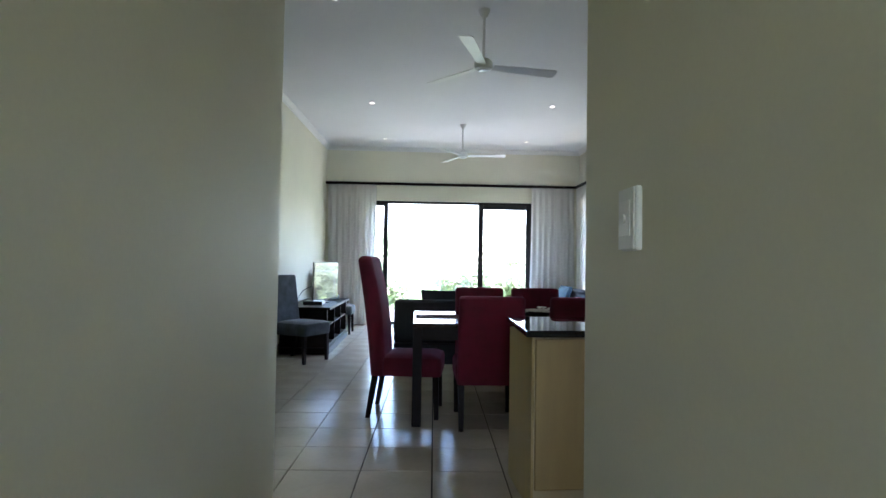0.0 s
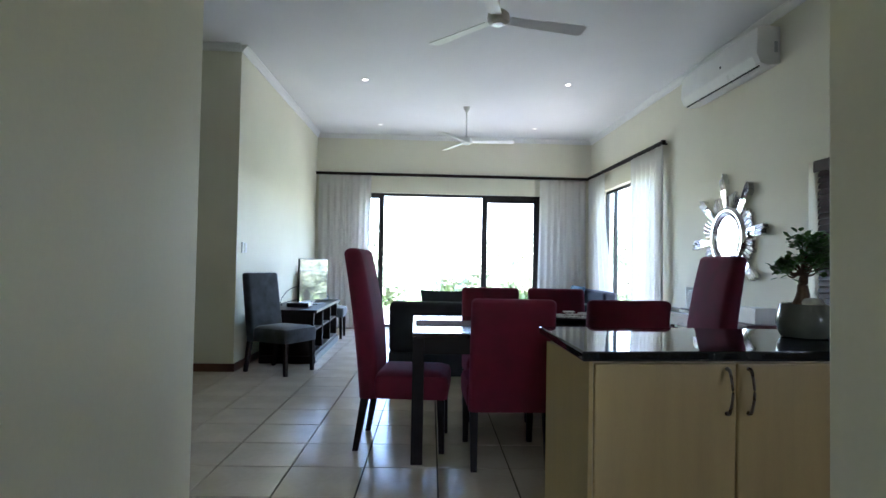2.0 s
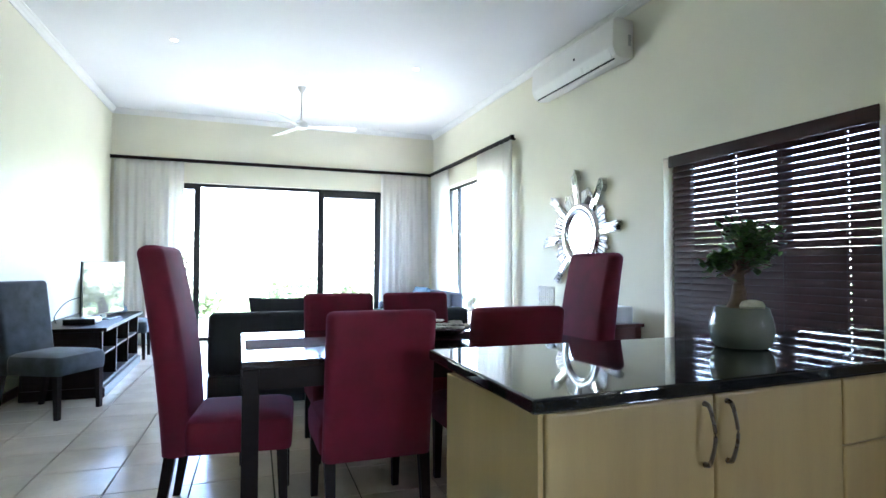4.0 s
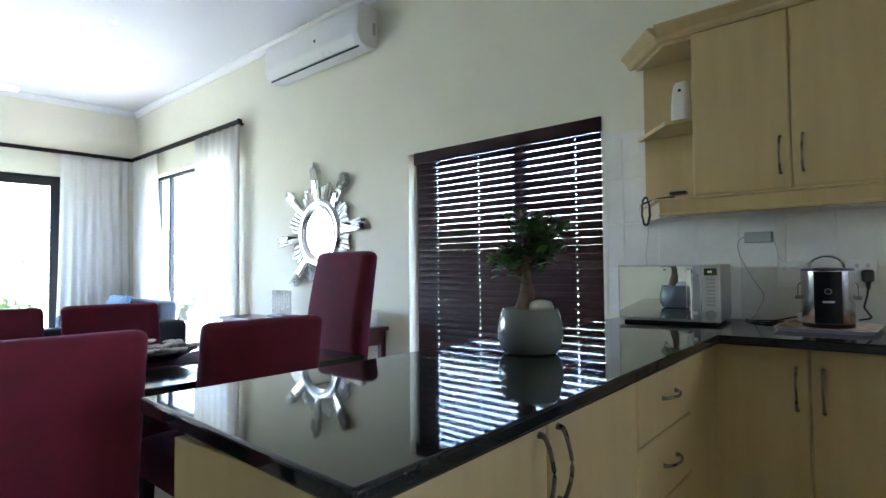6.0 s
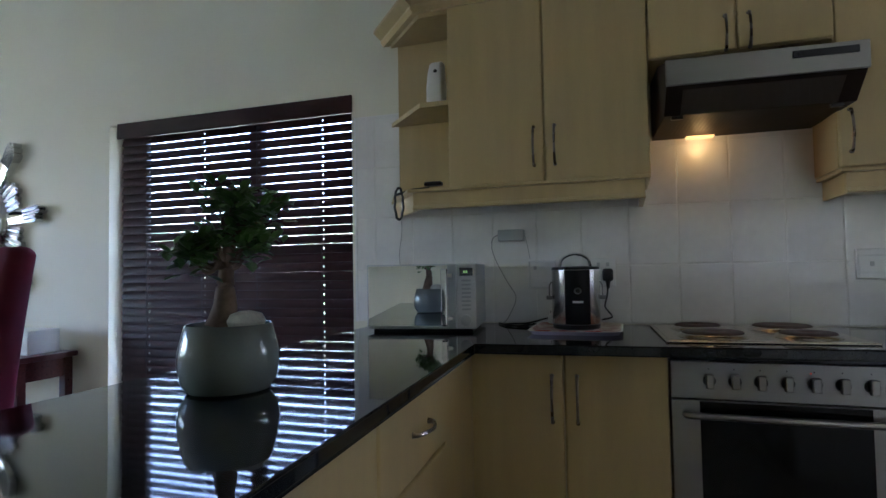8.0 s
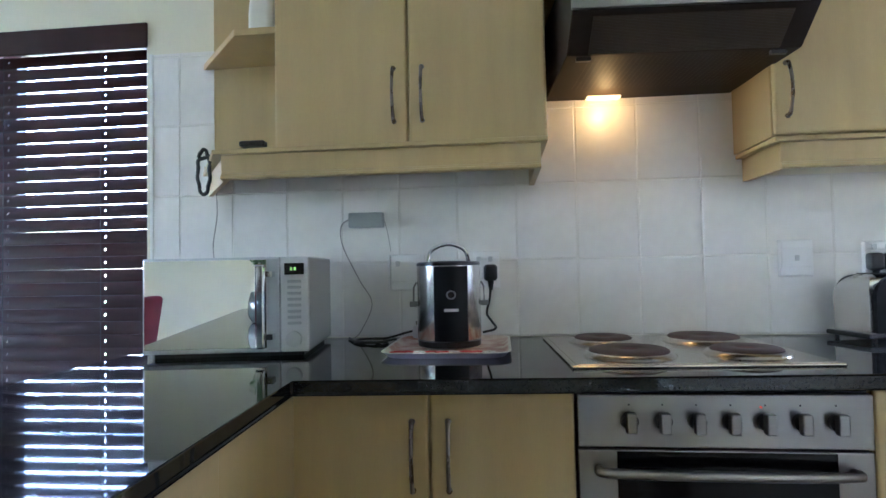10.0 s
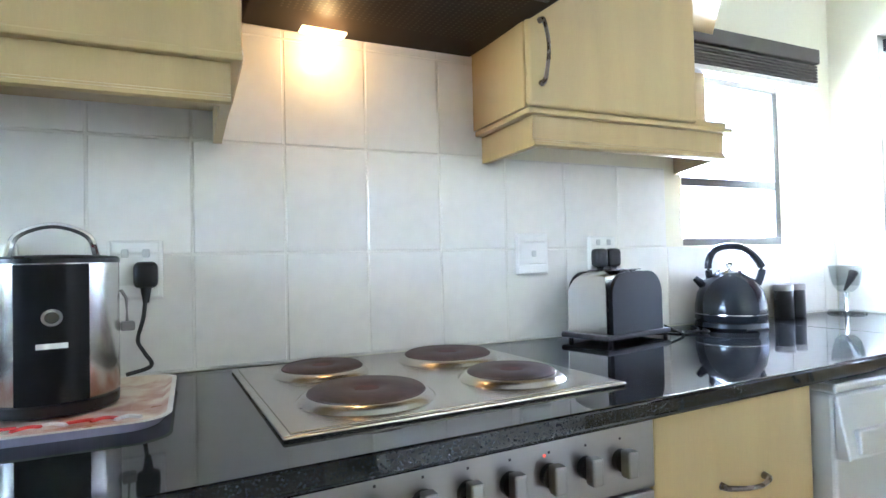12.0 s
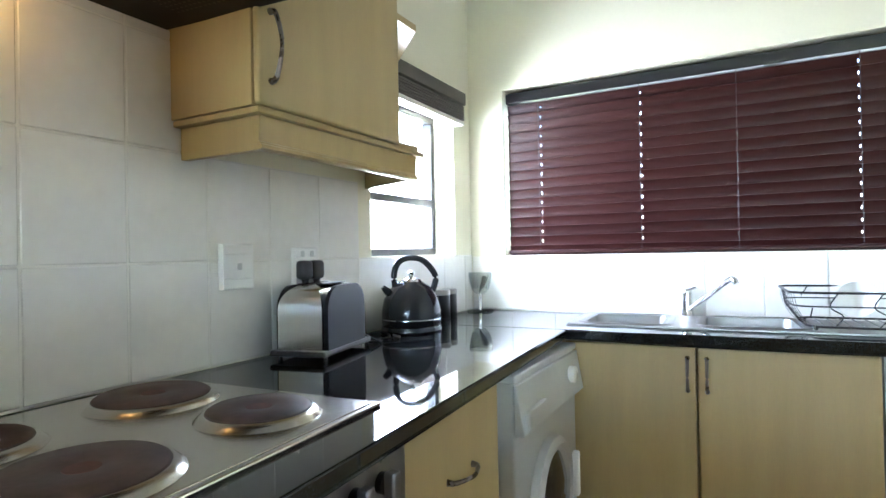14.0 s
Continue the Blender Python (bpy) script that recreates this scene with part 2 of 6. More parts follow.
RED.node_tree.nodes["Principled BSDF"].inputs["Sheen Tint"].default_value = (0.6, 0.12, 0.42, 1)
GREY = mat("slate grey velvet", (0.045, 0.055, 0.065), 0.8, vary=0.4, scale=9, bump=0.25, bump_scale=400, sheen=0.22)
SOFA = mat("charcoal sofa fabric", (0.020, 0.022, 0.028), 0.9, vary=0.2, scale=10, bump=0.3, bump_scale=500, sheen=0.05)
BLUECUSH = mat("dusty blue cushion cloth", (0.12, 0.19, 0.24), 0.9, vary=0.15, scale=12, bump=0.3, bump_scale=400)
POT = mat("sage grey glazed ceramic", (0.14, 0.155, 0.138), 0.15, vary=0.08, scale=5, rough_vary=0.05)
SOIL = mat("potting soil", (0.03, 0.02, 0.014), 0.95, vary=0.4, scale=60, bump=0.8, bump_scale=120)
BARK = mat("bonsai bark", (0.17, 0.11, 0.075), 0.8, vary=0.3, scale=30, bump=0.5, bump_scale=90)
LEAF = mat("glossy ficus leaf", (0.095, 0.21, 0.045), 0.32, vary=0.3, scale=25, random_shift=0.0)
STONE = mat("pale pebble", (0.55, 0.53, 0.46), 0.8, vary=0.2, scale=30, bump=0.3)
PLATE = mat("dark cast iron hob plate", (0.078, 0.046, 0.037), 0.6, 0.0, vary=0.3, scale=14, bump=0.12, bump_scale=80, spec=0.35)
RUST = mat("rusty plate centre", (0.095, 0.032, 0.022), 0.75, vary=0.3, scale=40)
DARKHOOD = mat("dark brown hood underside", (0.024, 0.015, 0.011), 0.55, 0.0, vary=0.15, scale=8, spec=0.15)
SILVER = mat("silver leaf frame", (0.72, 0.72, 0.72), 0.2, 1.0, vary=0.15, scale=14, bump=0.1)
MIRROR = mat("mirror glass", (0.9, 0.9, 0.9), 0.01, 1.0, vary=0.0, rough_vary=0)
RUNNER = mat("plum woven table runner", (0.09, 0.018, 0.03), 0.9, vary=0.35, scale=25, bump=0.5, bump_scale=250)
PAPER = mat("white paper card", (0.75, 0.73, 0.68), 0.7, vary=0.08)
TERRACOTTA = mat("red glazed jar", (0.45, 0.05, 0.03), 0.3, vary=0.15)
CABLE = mat("black cable rubber", (0.015, 0.014, 0.014), 0.5, vary=0.1)
GREYCABLE = mat("grey cable", (0.35, 0.33, 0.30), 0.5, vary=0.1)
PAVE = mat("sunlit terrace paving", (0.13, 0.125, 0.112), 0.8, vary=0.12, scale=3)
GRASS = mat("lawn", (0.09, 0.14, 0.035), 0.9, vary=0.3, scale=2)
TRUNK = mat("tree trunk", (0.12, 0.09, 0.06), 0.9, vary=0.3, scale=8)

GRANITE = mat("polished black granite", (0.014, 0.015, 0.016), 0.035, vary=0.35, scale=60, bump_scale=420, rough_vary=0.015)
gn, gl = GRANITE.node_tree.nodes, GRANITE.node_tree.links
vor, cr, gc = gn.new("ShaderNodeTexVoronoi"), gn.new("ShaderNodeValToRGB"), gn.new("ShaderNodeTexCoord")
vor.inputs["Scale"].default_value = 230
cr.color_ramp.elements[0].position, cr.color_ramp.elements[0].color = 0.0, (0.045, 0.050, 0.052, 1)
cr.color_ramp.elements[1].position, cr.color_ramp.elements[1].color = 0.4, (0.010, 0.011, 0.012, 1)
gl.new(gc.outputs["Object"], vor.inputs["Vector"])
gl.new(vor.outputs["Distance"], cr.inputs[0])
gl.new(cr.outputs[0], gn["Principled BSDF"].inputs["Base Color"])


def glass(name, tint=(1, 1, 1), rough=0.0, thin=True):
    m = bpy.data.materials.new(name)
    m.use_nodes = True
    n, l = m.node_tree.nodes, m.node_tree.links
    n.remove(n["Principled BSDF"])
    tr, gs, mx, lw, pw, fr = n.new("ShaderNodeBsdfTransparent"), n.new("ShaderNodeBsdfGlossy"), n.new("ShaderNodeMixShader"), n.new("ShaderNodeLayerWeight"), n.new("ShaderNodeMath"), n.new("ShaderNodeMath")
    pw.operation, pw.inputs[1].default_value = "POWER", 5.0
    fr.operation, fr.inputs[1].default_value, fr.inputs[2].default_value = "MULTIPLY_ADD", 0.5, 0.025
    l.new(lw.outputs["Facing"], pw.inputs[0])
    l.new(pw.outputs[0], fr.inputs[0])
    tr.inputs[0].default_value, gs.inputs["Roughness"].default_value = (*tint, 1), rough
    l.new(fr.outputs[0], mx.inputs[0])
    l.new(tr.outputs[0], mx.inputs[1])
    l.new(gs.outputs[0], mx.inputs[2])
    l.new(mx.outputs[0], n["Material Output"].inputs[0])
    return m


GLASS = glass("window glass", (0.96, 0.97, 0.97))
CLEAR = glass("clear glassware", (0.88, 0.90, 0.90))


def cloth(name, color, through):
    m = bpy.data.materials.new(name)
    m.use_nodes = True
    n, l = m.node_tree.nodes, m.node_tree.links
    n.remove(n["Principled BSDF"])
    df, tl, mx, tx, hs, co = n.new("ShaderNodeBsdfDiffuse"), n.new("ShaderNodeBsdfTranslucent"), n.new("ShaderNodeMixShader"), n.new("ShaderNodeTexNoise"), n.new("ShaderNodeHueSaturation"), n.new("ShaderNodeTexCoord")
    tx.inputs["Scale"].default_value = 90
    hs.inputs["Color"].default_value = (*color, 1)
    mr = n.new("ShaderNodeMapRange")
    mr.inputs["To Min"].default_value, mr.inputs["To Max"].default_value = 0.88, 1.08
    l.new(co.outputs["Object"], tx.inputs["Vector"])
    l.new(tx.outputs["Fac"], mr.inputs[0])
    l.new(mr.outputs[0], hs.inputs["Value"])
    l.new(hs.outputs[0], df.inputs[0])
    l.new(hs.outputs[0], tl.inputs[0])
    mx.inputs[0].default_value = through
    l.new(df.outputs[0], mx.inputs[1])
    l.new(tl.outputs[0], mx.inputs[2])
    l.new(mx.outputs[0], n["Material Output"].inputs[0])
    return m


CURTAIN = cloth("unbleached cotton curtain", (0.82, 0.80, 0.76), 0.5)
HEDGE = cloth("tree foliage", (0.40, 0.44, 0.31), 0.5)


def glow(name, color, power):
    m = bpy.data.materials.new(name)
    m.use_nodes = True
    b = m.node_tree.nodes["Principled BSDF"]
    b.inputs["Base Color"].default_value = (*color, 1)
    b.inputs["Emission Color"].default_value, b.inputs["Emission Strength"].default_value = (*color, 1), power
    return m


LAMPGLOW = glow("warm hood lamp", (1.0, 0.58, 0.20), 0.05)
SPOTGLOW = glow("downlight lamp", (1.0, 0.93, 0.82), 0.35)
DIGITS = glow("green display digits", (0.5, 0.9, 0.2), 0.004)
REDDOT = glow("red indicator", (0.8, 0.1, 0.05), 0.008)
EMBER = mat("printed tray", (0.60, 0.36, 0.24), 0.3, vary=0.2, scale=11)
en, el = EMBER.node_tree.nodes, EMBER.node_tree.links
et, er, eo = en.new("ShaderNodeTexNoise"), en.new("ShaderNodeValToRGB"), en.new("ShaderNodeTexCoord")
et.inputs["Scale"].default_value, et.inputs["Detail"].default_value = 13, 4
er.color_ramp.elements[0].position, er.color_ramp.elements[0].color = 0.40, (0.42, 0.17, 0.09, 1)
er.color_ramp.elements[1].position, er.color_ramp.elements[1].color = 0.58, (0.70, 0.62, 0.50, 1)
el.new(eo.outputs["Object"], et.inputs["Vector"])
el.new(et.outputs["Fac"], er.inputs[0])
el.new(er.outputs[0], en["Principled BSDF"].inputs["Base Color"])
LILAC = mat("lilac tray rim", (0.55, 0.52, 0.66), 0.4, vary=0.08)
REDPRINT = mat("red print", (0.6, 0.04, 0.03), 0.4)
MESHDARK = mat("hood grease filter", (0.05, 0.032, 0.018), 0.6, 0.2, vary=0.2)
SCREEN = mat("dark glossy screen", (0.012, 0.012, 0.012), 0.03, vary=0, rough_vary=0.01, coat=1.0)

# ---- structure ----
T = 0.22
BW = (5.605, 7.25, 0.10, 2.07)      # blind window in the east wall: y0, y1, z0, z1
LW = (10.0, 12.45, 0.05, 2.50)      # living room side window
SW = (2.10, 2.75, 1.165, 1.80)      # small kitchen window
SB = (1.75, 3.935, 1.155, 1.93)     # sink window in the south wall: x0, x1, z0, z1
ND = (-0.10, 3.22, 0.02, 2.47)      # sliding door in the north wall

wall_east = single("wall_east", holed("x", EAST, T, SOUTH - T, NORTH + T, 0, CEIL, [BW, LW, SW]), PAINT, "cream painted east wall with window openings", "wall", "structure")
wall_north = single("wall_north", holed("y", NORTH, T, WEST - T, EAST, 0, CEIL, [ND]), PAINT, "cream painted end wall with the sliding door opening", "wall", "structure")
wall_south = single("wall_south", holed("y", SOUTH - T, T, 2.0, EAST, 0, CEIL, [SB]), PAINT, "cream painted kitchen wall above the sink", "wall", "structure")
SLANT = 0.11     # the west wall stands out of square by this at its south end
single("wall_west", prism([(WEST - SLANT, STUB), (WEST, NORTH), (WEST - T, NORTH), (WEST - T, STUB)], "z", 0, CEIL), PAINT, "cream painted living room side wall", "wall", "structure")
single("wall_stub", box(-3.6, WEST - T, STUB, STUB + T, 0, CEIL), PAINT, "cream painted passage wall", "wall", "structure")
single("wall_passage_end", box(-3.6 - T, -3.6, COR_WN - T, STUB + T, 0, CEIL), PAINT, "cream painted end of the side passage", "wall", "structure")
single("wall_passage_south", box(-3.6, COR_W - T, COR_WN - T, COR_WN, 0, CEIL), PAINT, "cream painted passage wall", "wall", "structure")
single("wall_corridor_west", box(COR_W - T, COR_W, -1.0, COR_WN - 0.0005, 0, CEIL, 0.004), PAINT, "cream painted corridor wall in shade", "wall", "structure")
single("wall_corridor_east", box(COR_E, 2.0, -1.0, COR_EN, 0, CEIL, 0.004), PAINT, "cream painted corridor wall in shade", "wall", "structure")
# this hole is made up, unseen, to hold the corridor's fill lamp
single("wall_corridor_end", holed("y", -1.0 - T, T, COR_W - T, 2.0, 0, CEIL, [(0.45, 1.25, 1.0, 2.2)]), PAINT, "cream painted end of the corridor with an added unseen light opening", "wall", "structure")
# runs past the walls as added, unseen eaves that shade the east blind
single("ceiling", box(-3.9, EAST + T + 0.8, -1.3, NORTH + T + 0.5, CEIL, CEIL + 0.2), CEILP, "smooth white painted ceiling with cornice", "ceiling", "structure")

# cornice along the walls
CO = [(0, 0), (0, -0.075), (0.012, -0.075), (0.02, -0.05), (0.045, -0.02), (0.06, -0.012), (0.06, 0)]
corn = bmesh.new()
prism([(EAST - u, CEIL + v) for u, v in CO], "y", SOUTH, NORTH, corn)
prism([(WEST + u, CEIL + v) for u, v in CO], "y", STUB, NORTH, corn)
for v in corn.verts:
    if v.co.x < WEST + 0.1 and abs(v.co.y - STUB) < 0.01:
        v.co.x -= SLANT
prism([(NORTH - u, CEIL + v) for u, v in CO], "x", WEST, EAST, corn)
prism([(STUB - u, CEIL + v) for u, v in CO], "x", -3.6, WEST - SLANT, corn)
prism([(SOUTH + u, CEIL + v) for u, v in CO], "x", 2.0, EAST, corn)
single("cornice_trim", corn, CORNICE, "white moulded plaster cornice under the ceiling", "cornice", "structure")

# skirting
sk = bmesh.new()
box(-3.6, WEST - SLANT + 0.012, STUB - 0.012, STUB, 0, 0.085, bm=sk)
prism([(WEST - SLANT, STUB), (WEST, NORTH), (WEST + 0.012, NORTH), (WEST - SLANT + 0.012, STUB)], "z", 0, 0.085, sk)
box(-3.6, COR_W + 0.01, COR_WN, COR_WN + 0.012, 0, 0.085, bm=sk)
box(EAST - 0.012, EAST, 5.62, 9.98, 0, 0.085, bm=sk)
box(WEST + 0.013, ND[0] - 0.05, NORTH - 0.012, NORTH, 0, 0.085, bm=sk)
single("baseboard", sk, SKIRT, "low red-brown tiled skirting along the walls", "skirting", "structure")

# ---- windows and doors ----
def bars(parent, name, mtl, *boxes):
    for b in boxes:
        part(name, box(*b, 0.004), mtl, parent)


slider = thing("sliding_door", "wide dark bronze aluminium sliding glass door onto a bright terrace", "sliding door", (1.56, NORTH + 0.1, 0.02), kind="structure")
yA, yB = NORTH + 0.07, NORTH + 0.13
x0, x1, z0, z1 = ND
bars(slider, "frame", FRAME, (x0, x1, yA, yB, z1 - 0.05, z1), (x0, x1, yA, yB, z0, z0 + 0.05), (x0, x0 + 0.05, yA, yB, z0 + 0.05, z1 - 0.05), (x1 - 0.07, x1, yA, yB, z0 + 0.05, z1 - 0.05))
bars(slider, "stile", FRAME, (0.20, 0.29, yA - 0.03, yA - 0.002, z0 + 0.05, z1 - 0.05), (2.09, 2.19, yA - 0.03, yA - 0.002, z0 + 0.05, z1 - 0.05), (3.05, 3.15, yA - 0.03, yA - 0.002, z0 + 0.05, z1 - 0.05))
bars(slider, "rail", FRAME, (2.19, 3.05, yA - 0.03, yA - 0.002, z1 - 0.14, z1 - 0.05), (2.19, 3.05, yA - 0.03, yA - 0.002, z0 + 0.05, z0 + 0.14), (x0 + 0.05, 0.20, yA - 0.03, yA - 0.002, z1 - 0.10, z1 - 0.05))
bars(slider, "handle", BLACK, (2.125, 2.145, yA - 0.05, yA - 0.032, 0.95, 1.15))
for a, b in ((x0 + 0.05, 0.20), (0.29, 2.09), (2.19, 3.05)):
    p = part("pane", box(a, b, yA + 0.01, yA + 0.016, z0 + 0.05, z1 - 0.05), GLASS, slider)
    p.visible_shadow = False


def side_window(name, label, w, mull, trans=None, f=0.045):
    y0, y1, z0, z1 = w
    win = thing(name, label, "window", (EAST + 0.1, (y0 + y1) / 2, z0), kind="structure")
    xa, xb = EAST + 0.10, EAST + 0.15
    bars(win, "frame", FRAME, (xa, xb, y0, y1, z1 - f, z1), (xa, xb, y0, y1, z0, z0 + f), (xa, xb, y0, y0 + f, z0 + f, z1 - f), (xa, xb, y1 - f, y1, z0 + f, z1 - f))
    for m in mull:
        bars(win, "mullion", FRAME, (xa, xb, m - 0.04, m + 0.04, z0 + f, z1 - f))
    if trans:
        bars(win, "transom", FRAME, (xa, xb, y0 + f, y1 - f, trans - f * 0.55, trans + f * 0.55))
    p = part("pane", box(xa + 0.02, xa + 0.026, y0 + f, y1 - f, z0 + f, z1 - f), GLASS, win)
    p.visible_shadow = False
    return win


side_window("window_1", "tall dark framed window behind white curtains", LW, [12.04])
w2 = side_window("window_2", "dark framed glazed opening behind the wooden blind", BW, [6.27])
bars(w2, "stile", FRAME, (EAST + 0.102, EAST + 0.148, 7.07, 7.205, BW[2] + 0.045, BW[3] - 0.045))
side_window("window_3", "small dark framed kitchen window beside the sink wall", SW, [], 1.40, 0.03)
w4 = thing("window_4", "wide kitchen window behind the closed blind above the sink", "window", (2.8, SOUTH - 0.12, SB[2]), kind="structure")
ya, yb = SOUTH - 0.16, SOUTH - 0.11
bars(w4, "frame", FRAME, (SB[0], SB[1], ya, yb, SB[3] - 0.045, SB[3]), (SB[0], SB[1], ya, yb, SB[2], SB[2] + 0.045), (SB[0], SB[0] + 0.045, ya, yb, SB[2] + 0.045, SB[3] - 0.045), (SB[1] - 0.045, SB[1], ya, yb, SB[2] + 0.045, SB[3] - 0.045), (2.8, 2.86, ya, yb, SB[2] + 0.045, SB[3] - 0.045))
p = part("pane", box(SB[0] + 0.045, SB[1] - 0.045, ya + 0.02, ya + 0.026, SB[2] + 0.045, SB[3] - 0.045), GLASS, w4)
p.visible_shadow = False


# ---- blinds ----
def slat_mesh(length, width, tapes, hole, thick=0.003):
    """A slightly crowned slat along y, its room edge at -x."""
    bm, n = bmesh.new(), 11
    prof = [(-width / 2 + width * i / (n - 1), 0.0035 * (1 - (2 * i / (n - 1) - 1) ** 2)) for i in range(n)]
    poly = [(u, v + thick) for u, v in prof] + [(u, v) for u, v in reversed(prof)]
    cuts = [-length / 2]
    for t in sorted(tapes):
        cuts += [t - hole, t + hole]
    cuts.append(length / 2)
    for a, b in zip(cuts[::2], cuts[1::2]):
        prism(poly, "y", a, b, bm)
    q, r = poly[:5] + poly[-5:], poly[n - 5:n] + poly[n:n + 5]
    for a, b in zip(cuts[1:-1:2], cuts[2:-1:2]):
        prism(q, "y", a, b, bm)
        prism(r, "y", a, b, bm)
    me = bpy.data.meshes.new("slat")
    bmesh.ops.recalc_face_normals(bm, faces=bm.faces)
    bm.to_mesh(me)
    bm.free()
    me.materials.append(BLINDWOOD)
    return me


def blind(name, label, at, length, zlo, zhi, tilt, pitch, tapes, turn=0):
    """A wooden blind hanging at `at` (centre of its headrail's underside is at zhi). tilt: a function of height, in degrees."""
    b = thing(name, label, "blind", (0, 0, 0))
    L = length / 2
    part("headrail", box(-0.028, 0.028, -L, L, zhi, zhi + 0.045, 0.003), FRAME if turn else BLINDWOOD, b)
    part("valance", box(-0.042, -0.03, -L - 0.01, L + 0.01, zhi - 0.015, zhi + 0.079, 0.004), BLINDWOOD if not turn else SLATGREY, b)
    me = slat_mesh(length, 0.05, tapes, 0.0014 if turn else 0.0036)
    n = round((zhi - zlo - 0.04) / pitch)
    pitch = (zhi - zlo - 0.045) / (n - 1)
    rnd = random.Random(len(name))
    for i in range(n):
        z = zhi - 0.03 - pitch * i
        s = new("slat", me)
        s.parent = b
        s.matrix_basis = pose(0, 0, z, rnd.uniform(-0.05, 0.05), tilt(i / n) + rnd.uniform(-1.5, 1.5), 0)
    part("bottom_rail", box(-0.026, 0.026, -L, L, zlo, zlo + 0.018, 0.004), BLINDWOOD, b)
    for y in tapes:
        part("ladder_cord", tube([(-0.03, y, zhi), (-0.03, y, zlo + 0.01)], 0.0012, 5), CABLE, b)
        part("ladder_cord", tube([(0.03, y, zhi), (0.03, y, zlo + 0.01)], 0.0012, 5), CABLE, b)
    b.matrix_basis = pose(*at, 0, 0, turn)
    return b


SLATGREY = mat("dark taupe valance", (0.10, 0.085, 0.075), 0.5, vary=0.15)
ym = (BW[0] + BW[1]) / 2
blind("wooden_blind", "dark mahogany wooden blind with part open slats", (EAST + 0.03, ym - 0.038, 0), BW[1] - BW[0] - 0.085, 0.14, BW[3] - 0.075, lambda f: -71 if f < 0.36 else -79 if f < 0.42 else -73.5 if f < 0.54 else -79, 0.0475, (-0.6, -0.2, 0.17, 0.57))
blind("wooden_blind", "closed mahogany wooden blind with grey valance over the sink", ((SB[0] + SB[1]) / 2, SOUTH - 0.035, 0), SB[1] - SB[0] - 0.03, SB[2] + 0.005, SB[3] - 0.065, lambda f: -76 if f > 0.12 else -66, 0.042, (-0.92, -0.48, -0.12, 0.27, 0.65, 1.0), 90)
rb = thing("raised_blind", "grey blind stack drawn up above the small kitchen window", "blind", (EAST + 0.02, 2.57, 1.77))
part("headrail", box(EAST - 0.055, EAST + 0.03, SW[0] - 0.03, SW[1] + 0.04, 1.845, 1.90, 0.004), SLATGREY, rb)
for i in range(6):
    part("slat", box(EAST - 0.05, EAST + 0.005, SW[0] - 0.02, SW[1] + 0.03, 1.775 + 0.011 * i, 1.782 + 0.011 * i), SLATGREY, rb)
part("bottom_rail", box(EAST - 0.05, EAST + 0.005, SW[0] - 0.02, SW[1] + 0.03, 1.752, 1.772, 0.004), WHITEPL, rb)


# ---- curtains and rod ----
def curtain(label, p0, p1, z0, z1, folds, gather=0.0, depth=0.036, lean=(0, 0)):
    """Hangs between plan points p0 and p1; gather draws the foot together."""
    bm = bmesh.new()
    a, b = Vector((*p0, 0)), Vector((*p1, 0))
    d = (b - a).normalized()
    nrm = Vector((-d.y, d.x, 0))
    L = (b - a).length
    nu, nv = folds * 10, 14
    rnd = random.Random(int(L * 1000))
    ph = [rnd.uniform(-0.8, 0.8) for _ in range(folds + 2)]
    rows = []
    for j in range(nv + 1):
        f = j / nv
        z = z1 + (z0 - z1) * f
        row = []
        for i in range(nu + 1):
            u = i / nu
            k = u * folds
            w = ph[int(k)] * (1 - k % 1) + ph[int(k) + 1] * (k % 1)
            s = math.sin(2 * math.pi * k + w * (0.3 + f))
            amp = depth * (0.55 + 0.45 * f) * (0.8 + 0.3 * w)
            if f < 0.04:
                amp *= 0.5
            uu = u + gather * (0.5 - u) * f * f
            q = a + d * (L * uu) + nrm * (amp * s) + Vector((lean[0], lean[1], 0)) * f * f
            row.append(bm.verts.new((q.x, q.y, z)))
        rows.append(row)
    for r, s in zip(rows, rows[1:]):
        for i in range(nu):
            bm.faces.new((r[i], r[i + 1], s[i + 1], s[i]))
    ob = single("curtain", bm, CURTAIN, label, "curtain", smooth=True, group="living room curtains")
    so = ob.modifiers.new("thickness", "SOLIDIFY")
    so.thickness = 0.0025
    return ob


ROD = 2.79
yr, xr = NORTH - 0.09, EAST - 0.09
curtain("gathered unbleached cotton curtain at the sliding door", (WEST + 0.05, yr), (0.06, yr), 0.02, ROD - 0.02, 8, 0.12)
curtain("gathered unbleached cotton curtain in the corner", (3.13, yr), (3.98, yr), 0.02, ROD - 0.02, 7, -0.12)
curtain("unbleached cotton curtain beside the corner", (xr, 12.88), (xr, 12.0), 0.02, ROD - 0.02, 6, -0.9, lean=(0, -0.40))
curtain("unbleached cotton curtain over the side window", (xr, 10.85), (xr, 9.77), 0.02, ROD - 0.02, 7, 0.08, lean=(0, -0.06))
rod = thing("curtain_rail", "long dark wooden curtain rail round the room corner", "curtain rail", (1.6, yr, ROD))
part("rail", box(WEST, xr + 0.02, yr - 0.02, yr + 0.02, ROD - 0.025, ROD + 0.025, 0.004), DARKWOOD, rod)
part("rail", box(xr - 0.02, xr + 0.02, 9.78, yr - 0.021, ROD - 0.025, ROD + 0.025, 0.004), DARKWOOD, rod)
part("end_cap", box(xr - 0.025, xr + 0.025, 9.75, 9.78, ROD - 0.03, ROD + 0.03, 0.004), DARKWOOD, rod)
